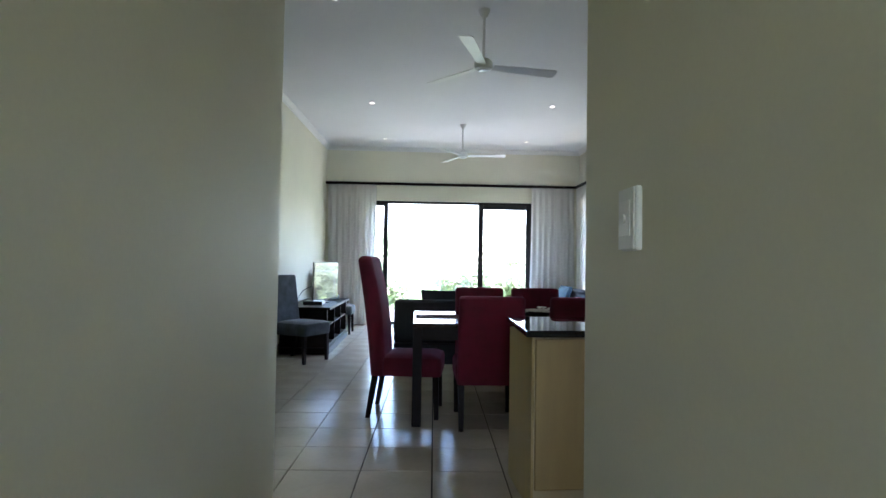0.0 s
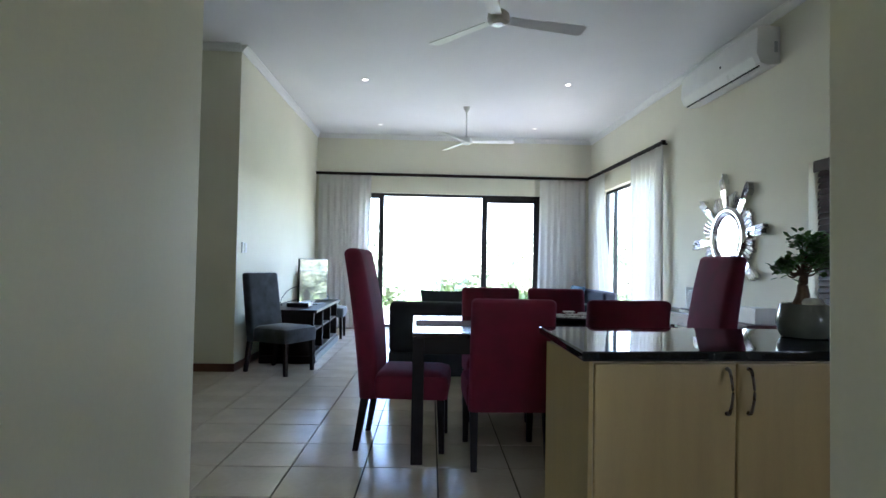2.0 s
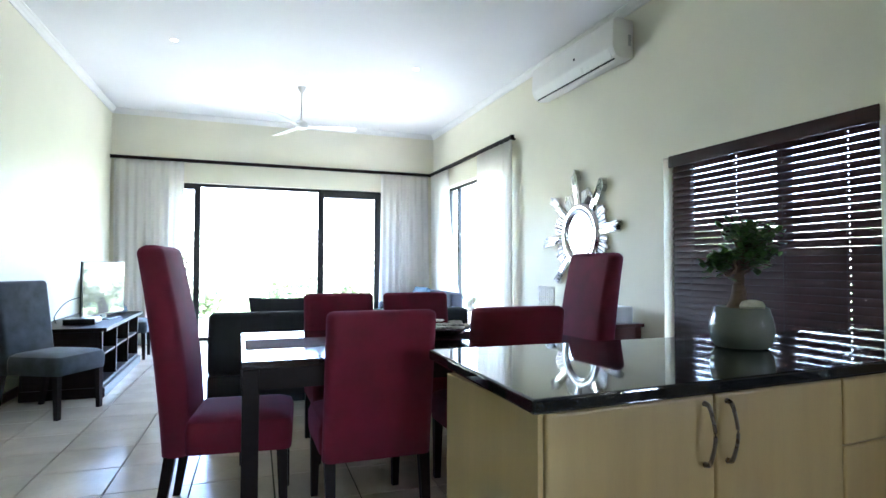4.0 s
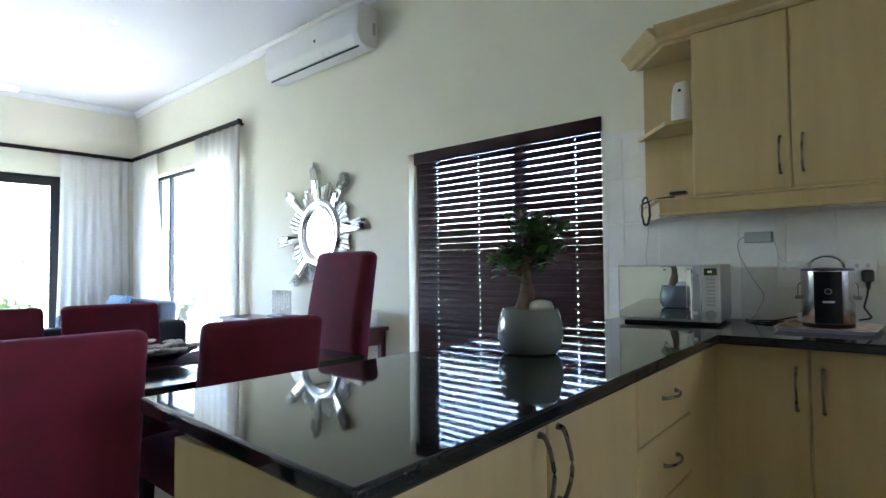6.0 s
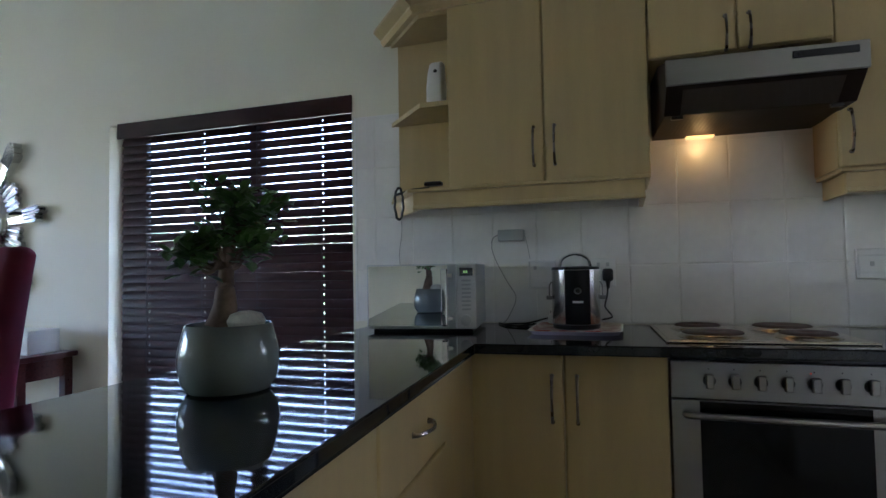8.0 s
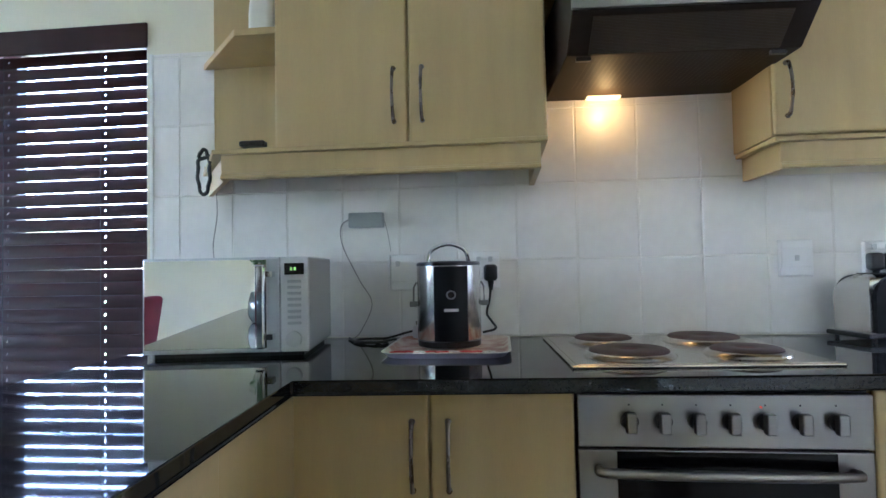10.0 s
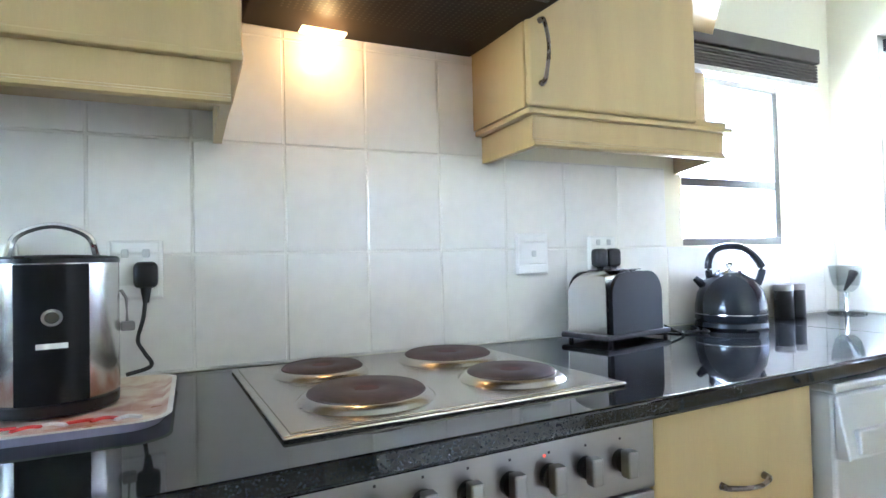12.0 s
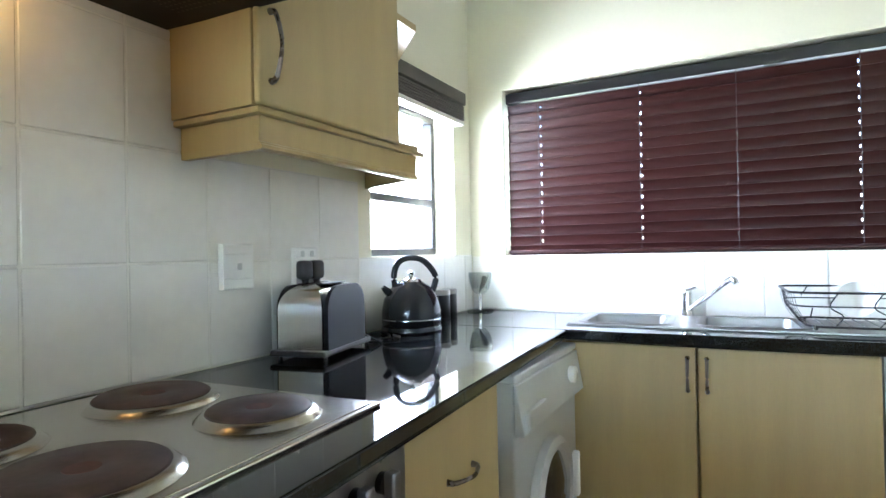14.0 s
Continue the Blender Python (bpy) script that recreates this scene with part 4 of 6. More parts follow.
rk = thing("dish_rack", "black wire dish basket on the sink drainer", "dish rack", (2.55, 2.25, TOP + 0.005))
def loop(z, ins, r, nm):
    part(nm, tube([(x, y, z) for x, y in rounded(2.40 + ins, 2.815 - ins, 2.07 + ins, 2.45 - ins, 0.06)], r, 6, closed=True), BLACK, rk)
loop(TOP + 0.128, 0.0, 0.004, "top_wire")
loop(TOP + 0.085, 0.012, 0.0025, "side_wire")
loop(TOP + 0.018, 0.05, 0.004, "base_wire")
for i in range(9):
    x = 2.46 + 0.036 * i
    part("base_rod", tube([(x, 2.12, TOP + 0.018), (x, 2.40, TOP + 0.018)], 0.002, 5), BLACK, rk)
for x, y in ((2.47, 2.445), (2.58, 2.448), (2.69, 2.445), (2.47, 2.075), (2.72, 2.075)):
    part("scroll", tube(curve([(x, y, TOP + 0.128), (x + 0.02, y - 0.01, TOP + 0.085), (x - 0.015, y - 0.02, TOP + 0.055), (x, y + (2.26 - y) * 0.28, TOP + 0.018)], 5), 0.0022, 5), BLACK, rk)
gz = bmesh.new()
for k in range(15):
    f = k / 14
    y = 2.13 + 0.25 * f
    bow_x = 0.018 * (1 - (2 * f - 1) ** 2)
    tube([(2.762 + bow_x * 0.4, y, TOP + 0.020), (2.790 + bow_x, y, TOP + 0.075), (2.800 + bow_x, y, TOP + 0.126)], 0.0009, 4, gz)
for k in range(9):
    z = TOP + 0.026 + 0.0115 * k
    x = 2.764 + 0.040 * (1 - (1 - k / 8) ** 2)
    tube([(x, 2.13, z), (x + 0.014, 2.19, z), (x + 0.018, 2.255, z), (x + 0.014, 2.32, z), (x, 2.38, z)], 0.0009, 4, gz)
tagged(part("mesh_end", gz, BLACK, rk, "fine black wire mesh end"), kind="stuff")
for x, y in ((2.47, 2.14), (2.47, 2.38), (2.74, 2.14), (2.74, 2.38)):
    part("foot", cyl((x, y, TOP + 0.0052), 0.006, 0.012), BLACK, rk)
bw = single("bowl", lathe((0, 0, 0), [(0.028, 0), (0.032, 0.004), (0.062, 0.030), (0.080, 0.066), (0.0775, 0.067), (0.058, 0.033), (0.026, 0.009), (0.001, 0.008)], 40), WHITEPL, "white china bowl tipped on its side in the dish basket", "bowl", smooth=True)
bw.matrix_basis = Matrix.Translation((2.60, 2.255, TOP + 0.082)) @ Matrix.Scale(0.76, 4) @ Matrix.Rotation(radians(-68), 4, "X") @ Matrix.Rotation(radians(20), 4, "Y")

for ob in (sk, tap, rk, bw):
    skew(ob, 3.49, 2.56, 3.0, -0.09)

# west run with a dark appliance end
we = thing("base_cabinet", "dark fronted cabinet at the end of the sink counter", "cabinet", (2.3, 2.2, 0))
part("body", box(2.01, 2.585, SOUTH + 0.01, SF, 0.1, CAB), CARCASS, we)
part("front", box(2.587, 2.598, SOUTH + 0.06, SF + 0.016, 0.0, CAB - 0.004), GREYPL, we)
part("plinth", box(2.01, 2.585, SF - 0.06, SF - 0.045, 0, 0.1), CARCASS, we)
skew(we, 3.49, 2.56, 3.0, -0.09)

# ---- things on the worktops ----
mw = thing("microwave", "silver microwave oven with mirror door and green clock", "microwave", (3.93, 5.1, TOP))
MX, MY0, MY1, MZ0, MZ1 = 3.765, 4.840, 5.295, TOP + 0.014, 1.178
part("body", box(MX + 0.02, MX + 0.37, MY0, MY1, MZ0, MZ1, 0.006), SILVERPL, mw)
md = part("door", box(MX, MX + 0.019, MY0 + 0.080, MY1, MZ0, MZ1, 0.004), SILVERPL, mw)
part("mirror", box(MX - 0.003, MX, MY0 + 0.115, MY1 - 0.006, MZ0 + 0.012, MZ1 - 0.006, 0.001), MIRROR, md, "mirror finish door glass")
hb = box(MX - 0.042, MX - 0.030, MY0 + 0.112, MY0 + 0.137, MZ0 + 0.014, MZ1 - 0.020, 0.005)
box(MX - 0.032, MX - 0.0002, MY0 + 0.092, MY0 + 0.132, MZ1 - 0.055, MZ1 - 0.040, bm=hb)
box(MX - 0.032, MX - 0.0002, MY0 + 0.092, MY0 + 0.132, MZ0 + 0.038, MZ0 + 0.053, bm=hb)
part("dark_strip", box(MX - 0.0015, MX, MY0 + 0.084, MY0 + 0.113, MZ0 + 0.006, MZ1 - 0.006), GREYPL, md, "grey strip behind the handle")
part("handle", hb, CHROME, md, "upright chrome bar handle")
mp = part("control_panel", box(MX, MX + 0.019, MY0, MY0 + 0.078, MZ0, MZ1, 0.004), PANELSILVER, mw)
part("display", box(MX - 0.002, MX, MY0 + 0.012, MY0 + 0.066, MZ1 - 0.05, MZ1 - 0.018), BLACKGLOSS, mp)
for d in (0.034, 0.044):
    part("digit", box(MX - 0.003, MX - 0.002, MY0 + d, MY0 + d + 0.006, MZ1 - 0.0385, MZ1 - 0.0295), DIGITS, mp)
for i in range(8):
    part("button", box(MX - 0.003, MX, MY0 + 0.020, MY0 + 0.058, MZ1 - 0.073 - 0.0165 * i, MZ1 - 0.065 - 0.0165 * i, 0.002), GREYPL, mp)
part("dial", cyl((MX, MY0 + 0.040, MZ0 + 0.036), 0.022, -0.018, "x", seg=28, bev=0.002), SILVERPL, mp, smooth=True)
part("base_skirt", box(MX + 0.03, MX + 0.35, MY0 + 0.02, MY1 - 0.02, TOP, MZ0 - 0.0005), BLACK, mw)

mw.matrix_basis = pose(3.815, 5.124, TOP, 0, 0, 8)
tr = thing("serving_tray", "printed melamine tray with lilac rim under the juicer", "tray", (3.80, 4.45, TOP))
bm = bmesh.new()
prev = None
for ins, z in ((0.012, 0.0), (0.0, 0.014), (-0.004, 0.0155), (0.004, 0.016), (0.016, 0.006), (0.05, 0.005)):
    ring = [bm.verts.new((x, y, TOP + z)) for x, y in rounded(3.635 + ins, 4.02 - ins, 4.29 + ins, 4.635 - ins, 0.05)]
    if prev:
        for k in range(len(ring)):
            bm.faces.new((prev[k], prev[(k + 1) % len(ring)], ring[(k + 1) % len(ring)], ring[k]))
    else:
        bm.faces.new(ring[::-1])
    prev = ring
bm.faces.new(prev)
bmesh.ops.recalc_face_normals(bm, faces=bm.faces)
for f in bm.faces:
    f.material_index = 1 if f.normal.z > 0.02 and f.calc_center_median().z < TOP + 0.0118 and len(f.verts) == 4 or f.calc_center_median().z > TOP + 0.004 and len(f.verts) > 4 else 0
for f in bm.faces:
    if f.calc_center_median().z > TOP + 0.0125:
        f.material_index = 2
part("dish", bm, [LILAC, EMBER, PAPER], tr, smooth=True)
part("print", prism(rounded(3.695, 3.96, 4.35, 4.575, 0.03), "z", TOP + 0.0052, TOP + 0.006), EMBER, tr, "terracotta and cream printed picture")
for i in range(9):
    y = 4.33 + 0.032 * i
    part("motif", tube(curve([(3.705 + 0.008 * (i % 3), y, TOP + 0.0068), (3.718 + 0.004 * (i % 2), y + 0.018, TOP + 0.007), (3.702 + 0.006 * (i % 4), y + 0.034, TOP + 0.0068)], 4), 0.0034, 5), REDPRINT if i % 3 else PAPER, tr)

ju = thing("juicer", "black and steel cylindrical juicer with chrome carry arch", "juicer", (3.83, 4.465, TOP + 0.006))
jx, jy, jz = 3.83, 4.465, TOP + 0.0065
part("foot", lathe((jx, jy, jz), [(0.074, 0), (0.087, 0.004), (0.088, 0.020), (0.082, 0.022)], 36), BLACK, ju, smooth=True)
part("body", lathe((jx, jy, jz + 0.0225), [(0.086, 0), (0.0885, 0.004), (0.0885, 0.215)], 48), BRIGHTSTEEL, ju, "brushed steel drum", True)
fr = bmesh.new()
n = 12
pts = [(jx + 0.0905 * math.cos(math.pi + radians(-30 + 60 * i / n)), jy + 0.0905 * math.sin(math.pi + radians(-30 + 60 * i / n))) for i in range(n + 1)]
lo = [fr.verts.new((x, y, jz + 0.024)) for x, y in pts]
hi = [fr.verts.new((x, y, jz + 0.236)) for x, y in pts]
for i in range(n):
    fr.faces.new((lo[i], lo[i + 1], hi[i + 1], hi[i]))
part("front_panel", fr, DARKPANEL, ju, "gloss black front panel", True)
part("button", cyl((jx - 0.0885, jy, jz + 0.155), 0.013, -0.004, "x", seg=20), STEEL, ju, smooth=True)
part("button_cap", cyl((jx - 0.0915, jy, jz + 0.155), 0.009, -0.003, "x", seg=20), BLACKGLOSS, ju, smooth=True)
part("badge", box(jx - 0.0935, jx - 0.0915, jy - 0.019, jy + 0.019, jz + 0.108, jz + 0.116), WHITEPL, ju, "pale bar where a maker's mark sits")
part("lid", lathe((jx, jy, jz + 0.238), [(0.0895, 0), (0.0895, 0.007), (0.085, 0.011), (0.04, 0.014), (0.001, 0.014)], 48), BLACK, ju, smooth=True)
part("arch", tube(curve([(jx, jy - 0.058, jz + 0.248), (jx, jy - 0.045, jz + 0.285), (jx, jy, jz + 0.302), (jx, jy + 0.045, jz + 0.285), (jx, jy + 0.058, jz + 0.248)], 6), 0.0055, 8), CHROME, ju, smooth=True)
for s in (-1, 1):
    part("clamp", tube([(jx, jy + s * 0.090, jz + 0.19), (jx, jy + s * 0.098, jz + 0.175), (jx, jy + s * 0.099, jz + 0.13)], 0.003, 6), STEEL, ju)
    part("clamp_knob", box(jx - 0.012, jx + 0.012, jy + s * 0.089, jy + s * 0.110, jz + 0.118, jz + 0.134, 0.003), STEEL, ju)

ju.matrix_basis = pose(3.845, 4.466, TOP + 0.006, 0, 0, 9) @ Matrix.Diagonal((1.07, 1.07, 1, 1))
to = thing("toaster", "two-slice toaster with steel ends and black sides", "toaster", (3.99, 3.14, TOP))
TX0, TX1, TY0, TY1 = 3.915, 4.075, 3.03, 3.255
part("tray", box(TX0 - 0.005, TX1 + 0.005, TY0 - 0.02, TY1 + 0.015, TOP + 0.010, TOP + 0.024, 0.005), BLACK, to, "black plastic base tray")
for x in (TX0 + 0.005, TX1 - 0.015):
    for y in (TY0 - 0.005, TY1 - 0.005):
        part("foot", cyl((x, y, TOP), 0.006, 0.012), BLACK, to)
bm = box(TX0 + 0.012, TX1 - 0.012, TY0, TY1, TOP + 0.024, TOP + 0.178, 0)
bmesh.ops.bevel(bm, geom=[e for e in bm.edges if all(v.co.z > TOP + 0.1 for v in e.verts)], offset=0.058, segments=8, affect="EDGES", profile=0.5)
part("body", bm, BRIGHTSTEEL, to, "brushed steel body", True)
for xa, xb in ((TX0, TX0 + 0.0115), (TX1 - 0.0115, TX1)):
    bm = box(xa, xb, TY0 + 0.012, TY1 - 0.012, TOP + 0.024, TOP + 0.175, 0)
    bmesh.ops.bevel(bm, geom=[e for e in bm.edges if abs(e.verts[0].co.x - e.verts[1].co.x) > 0.005 and e.verts[0].co.z > TOP + 0.1], offset=0.058, segments=8, affect="EDGES", profile=0.5)
    part("side_panel", bm, DARKPANEL, to, "black side panel")
part("slot", box(3.955, 3.975, TY0 + 0.05, TY1 - 0.05, TOP + 0.1775, TOP + 0.180), BLACKGLOSS, to)
part("slot", box(4.015, 4.035, TY0 + 0.05, TY1 - 0.05, TOP + 0.1775, TOP + 0.180), BLACKGLOSS, to)
part("lever", box(3.985, 4.005, TY0 - 0.02, TY0, TOP + 0.12, TOP + 0.135, 0.003), BLACK, to)

to.matrix_basis = pose(3.984, 3.15, TOP, 0, 0, 12) @ Matrix.Diagonal((0.95, 1.12, 1.1, 1))
kx, ky = 3.985, 2.69
ke = thing("kettle", "dark gunmetal dome kettle with arched handle", "kettle", (kx, ky, TOP))
KETTLE = mat("gunmetal enamel", (0.024, 0.028, 0.036), 0.16, 0.35, vary=0.1, rough_vary=0.04)
part("base", lathe((kx, ky, TOP), [(0.1030, 0), (0.1076, 0.006), (0.1053, 0.020), (0.1006, 0.022)], 40), KETTLE, ke, smooth=True)
part("body", lathe((kx, ky, TOP + 0.0225), [(0.1006, 0), (0.1053, 0.008), (0.1041, 0.05), (0.0959, 0.09), (0.0749, 0.128), (0.0468, 0.148), (0.0421, 0.152)], 48), KETTLE, ke, smooth=True)
part("band", lathe((kx, ky, TOP + 0.044), [(0.1048, 0), (0.107, 0.001), (0.107, 0.003), (0.1048, 0.004)], 48), CHROME, ke, smooth=True)
part("lid", lathe((kx, ky, TOP + 0.174), [(0.040, 0), (0.036, 0.008), (0.015, 0.014), (0.006, 0.016), (0.011, 0.026), (0.012, 0.032), (0.004, 0.038)], 28), CHROME, ke, smooth=True)
part("handle", tube(curve([(kx, ky - 0.08, TOP + 0.135), (kx, ky - 0.092, TOP + 0.19), (kx, ky - 0.05, TOP + 0.245), (kx, ky, TOP + 0.258), (kx, ky + 0.042, TOP + 0.245), (kx, ky + 0.06, TOP + 0.205), (kx, ky + 0.058, TOP + 0.155)], 6), 0.011, 10), KETTLE, ke, smooth=True)
part("spout", tube([(kx, ky + 0.055, TOP + 0.12), (kx, ky + 0.085, TOP + 0.142), (kx, ky + 0.102, TOP + 0.158)], 0.015, 10, radii=[0.022, 0.014, 0.009]), KETTLE, ke, smooth=True)
ke.matrix_basis = pose(kx, ky, TOP, 0, 0, -42)
for x, y in ((4.055, 2.33), (4.062, 2.255)):
    ca = thing("canister", "small black canister with steel lid", "canister", (x, y, TOP), group="canisters beside the kettle")
    part("body", lathe((x, y, TOP), [(0.030, 0), (0.032, 0.003), (0.031, 0.098)], 28), BLACK, ca, smooth=True)
    part("lid", lathe((x, y, TOP + 0.0985), [(0.033, 0), (0.033, 0.018), (0.031, 0.021)], 28), STEEL, ca, smooth=True)
gx, gy = 4.03, 2.01
gb = thing("glass_stand", "clear footed glass holding a dark scoop in the corner", "glassware", (gx, gy, TOP))
part("base", lathe((gx, gy, TOP), [(0.062, 0), (0.062, 0.006), (0.056, 0.009)], 36), CLEAR, gb, smooth=True)
part("stem", lathe((gx, gy, TOP + 0.009), [(0.010, 0), (0.008, 0.03), (0.010, 0.07)], 16), CHROME, gb, smooth=True)
part("jar", lathe((gx, gy, TOP + 0.0795), [(0.02, 0), (0.04, 0.02), (0.052, 0.06), (0.055, 0.10), (0.053, 0.10), (0.04, 0.025)], 32, cap=False), CLEAR, gb, smooth=True)
part("scoop", tube([(gx, gy + 0.01, TOP + 0.085), (gx - 0.01, gy - 0.015, TOP + 0.13), (gx - 0.012, gy - 0.03, TOP + 0.155)], 0.008, 8, radii=[0.004, 0.012, 0.016]), BLACK, gb, smooth=True)

# air freshener, red jar
af = thing("air_freshener", "white wall-type air freshener dispenser on the corner shelf", "air freshener", (3.98, 5.06, 1.897))
bm = bmesh.new()
prev = None
for f, z in ((0.96, 0.0), (1.0, 0.01), (1.0, 0.10), (0.92, 0.17), (0.78, 0.215), (0.66, 0.226), (0.5, 0.231)):
    ring = [bm.verts.new((4.0 - 0.036 * f + x * f, y * f + 5.088 - 0.012 * (1 - f), 1.897 + z)) for x, y in rounded(-0.036, 0.036, -0.042, 0.042, 0.018)]
    if prev:
        for k in range(len(ring)):
            bm.faces.new((prev[k], prev[(k + 1) % len(ring)], ring[(k + 1) % len(ring)], ring[k]))
    else:
        bm.faces.new(ring[::-1])
    prev = ring
bm.faces.new(prev)
part("case", bm, WHITEPL, af, smooth=True)
part("nozzle", cyl((3.94, 5.083, 2.075), 0.009, -0.006, "x", seg=14), BLACK, af)
rj = thing("ornament_jar", "small red lidded jar on the corner shelf", "jar", (3.94, 2.93, 1.897))
part("body", lathe((3.94, 2.93, 1.897), [(0.02, 0), (0.032, 0.012), (0.034, 0.035), (0.02, 0.05)], 24), TERRACOTTA, rj, smooth=True)
part("lid", lathe((3.94, 2.93, 1.9475), [(0.022, 0), (0.018, 0.01), (0.006, 0.016), (0.007, 0.028)], 20), STEEL, rj, smooth=True)

# curled phone charger on the shelf end
ph = thing("coiled_cord", "black coiled cord and plug resting on the shelf end", "cord", (3.80, 5.13, 1.52))
part("plug", box(3.80, 3.835, 5.02, 5.10, 1.522, 1.54, 0.006), BLACK, ph)
cpts = []
for i in range(60):
    a = i * 0.9
    f = i / 59
    cpts.append((3.842 + 0.0015 * math.cos(a), 5.235 + 0.02 * math.cos(2 * math.pi * f + 0.6) + 0.0015 * math.sin(a), 1.455 + 0.072 * math.sin(2 * math.pi * f + 0.6)))
part("coil", tube([(3.82, 5.08, 1.515), (3.825, 5.16, 1.512)] + cpts, 0.006, 6), CABLE, ph, smooth=True)
single("hanging_cable", tube(curve([(4.09, 5.33, 1.50), (4.093, 5.325, 1.35), (4.092, 5.34, 1.24), (4.094, 5.335, 1.17)], 6), 0.0018, 5), GREYCABLE, "thin grey cable hanging down the tiles", "cable", smooth=True)

# ---- sockets, adapter, cables ----
XT = EAST - 0.009


def plate(name, label, y, z, w, h, rockers, x=XT):
    pl = thing(name, label, "socket", (x, y, z))
    part("plate", box(x - 0.013, x, y - w / 2, y + w / 2, z - h / 2, z + h / 2, 0.003), PLATEW, pl)
    for a, b in ((-0.47, -0.27), (-0.25, 0.27), (0.29, 0.47)):
        part("module", box(x - 0.0165, x - 0.0128, y - w * 0.42, y + w * 0.42, z + h * a, z + h * b, 0.0015), PLATEW, pl)
    part("side_rail", box(x - 0.020, x - 0.0128, y + w * 0.44, y + w * 0.5, z - h * 0.49, z + h * 0.49, 0.002), PLATEW, pl)
    for dy, dz in rockers:
        part("rocker", box(x - 0.021, x - 0.0163, y + dy - 0.007, y + dy + 0.007, z + dz - 0.009, z + dz + 0.009, 0.002), SILVERPL, pl)
    return pl


plate("wall_socket", "white wall socket plate behind the juicer", 4.635, 1.125, 0.125, 0.125, [(0.03, 0.03)])
plate("wall_socket", "white double wall socket with a black plug", 4.365, 1.130, 0.105, 0.125, [(-0.02, 0.035), (0.02, 0.035)])
plate("wall_switch", "white isolator switch on the tiles", 3.362, 1.148, 0.105, 0.118, [(0.0, 0.0)])
plate("wall_socket", "white double wall socket above the toaster", 3.11, 1.138, 0.10, 0.118, [(-0.02, 0.04), (0.02, 0.04)])


def plug(y, z):
    p = thing("power_plug", "black three-pin plug in the wall socket", "plug", (XT - 0.02, y, z), group="power plugs")
    part("body", box(XT - 0.05, XT - 0.0145, y - 0.023, y + 0.023, z - 0.027, z + 0.029, 0.012, seg=3), BLACK, p, smooth=True)
    part("neck", cyl((XT - 0.034, y, z - 0.058), 0.006, 0.040, r2=0.012), BLACK, p)
    return p


plug(4.345, 1.118)
plug(3.138, 1.130)
plug(3.088, 1.130)
ad = thing("power_adapter", "grey adapter box fixed to the tiles with its lead", "adapter", (XT, 4.77, 1.28))
part("case", box(XT - 0.04, XT, 4.712, 4.832, 1.283, 1.335, 0.004), GREYPL, ad)
part("lead", tube(curve([(4.09, 4.832, 1.318), (4.088, 4.865, 1.29), (4.09, 4.86, 1.22), (4.085, 4.80, 1.10), (4.075, 4.755, 1.02), (4.06, 4.79, 0.93), (4.04, 4.81, 0.905)], 8), 0.0022, 6), GREYCABLE, ad, smooth=True)
part("wire", tube(curve([(4.095, 4.712, 1.31), (4.096, 4.70, 1.26), (4.095, 4.69, 1.20)], 5), 0.0015, 5), GREYCABLE, ad)
lead = bmesh.new()
tube(curve([(4.03, 4.75, 0.905), (3.97, 4.68, 0.915), (3.98, 4.60, 0.935), (3.99, 4.56, 0.93)], 8), 0.004, 6, lead)
tube(curve([(4.05, 4.83, 0.905), (3.93, 4.76, 0.905), (3.96, 4.68, 0.906), (4.03, 4.72, 0.906), (4.0, 4.79, 0.905), (3.92, 4.72, 0.906), (3.96, 4.65, 0.912)], 8), 0.004, 6, lead)
single("power_lead", lead, CABLE, "tangled black power leads on the granite", "cable", smooth=True)
single("power_lead", tube(curve([(4.064, 4.345, 1.08), (4.06, 4.35, 1.03), (4.05, 4.36, 0.985), (4.0, 4.345, 0.965), (3.95, 4.33, 0.945), (3.93, 4.37, 0.935)], 8), 0.004, 6), CABLE, "black lead from the socket to the juicer", "cable", smooth=True)
tl = bmesh.new()
tube(curve([(4.064, 3.12, 1.09), (4.085, 3.10, 1.0), (4.085, 3.0, 0.92), (4.02, 2.95, 0.906), (3.95, 2.90, 0.906), (3.98, 2.84, 0.906), (4.04, 2.80, 0.906)], 8), 0.0035, 6, tl)
tube(curve([(3.96, 3.0, 0.93), (3.93, 2.96, 0.906), (3.96, 2.92, 0.906), (3.92, 2.87, 0.906), (3.97, 2.83, 0.906)], 8), 0.0035, 6, tl)
single("power_lead", tl, CABLE, "black toaster and kettle leads on the granite", "cable", smooth=True)

wp = thing("white_plug", "white round plug lying behind the juicer", "plug", (3.955, 4.575, TOP + 0.016))
part("body", lathe((3.955, 4.575, TOP + 0.016), [(0.016, 0), (0.021, 0.005), (0.021, 0.030), (0.014, 0.040)], 20), WHITEPL, wp, smooth=True)
for dy in (-0.008, 0.008):
    part("pin", cyl((3.955, 4.575 + dy, TOP + 0.056), 0.0025, 0.014, seg=10), CHROME, wp)

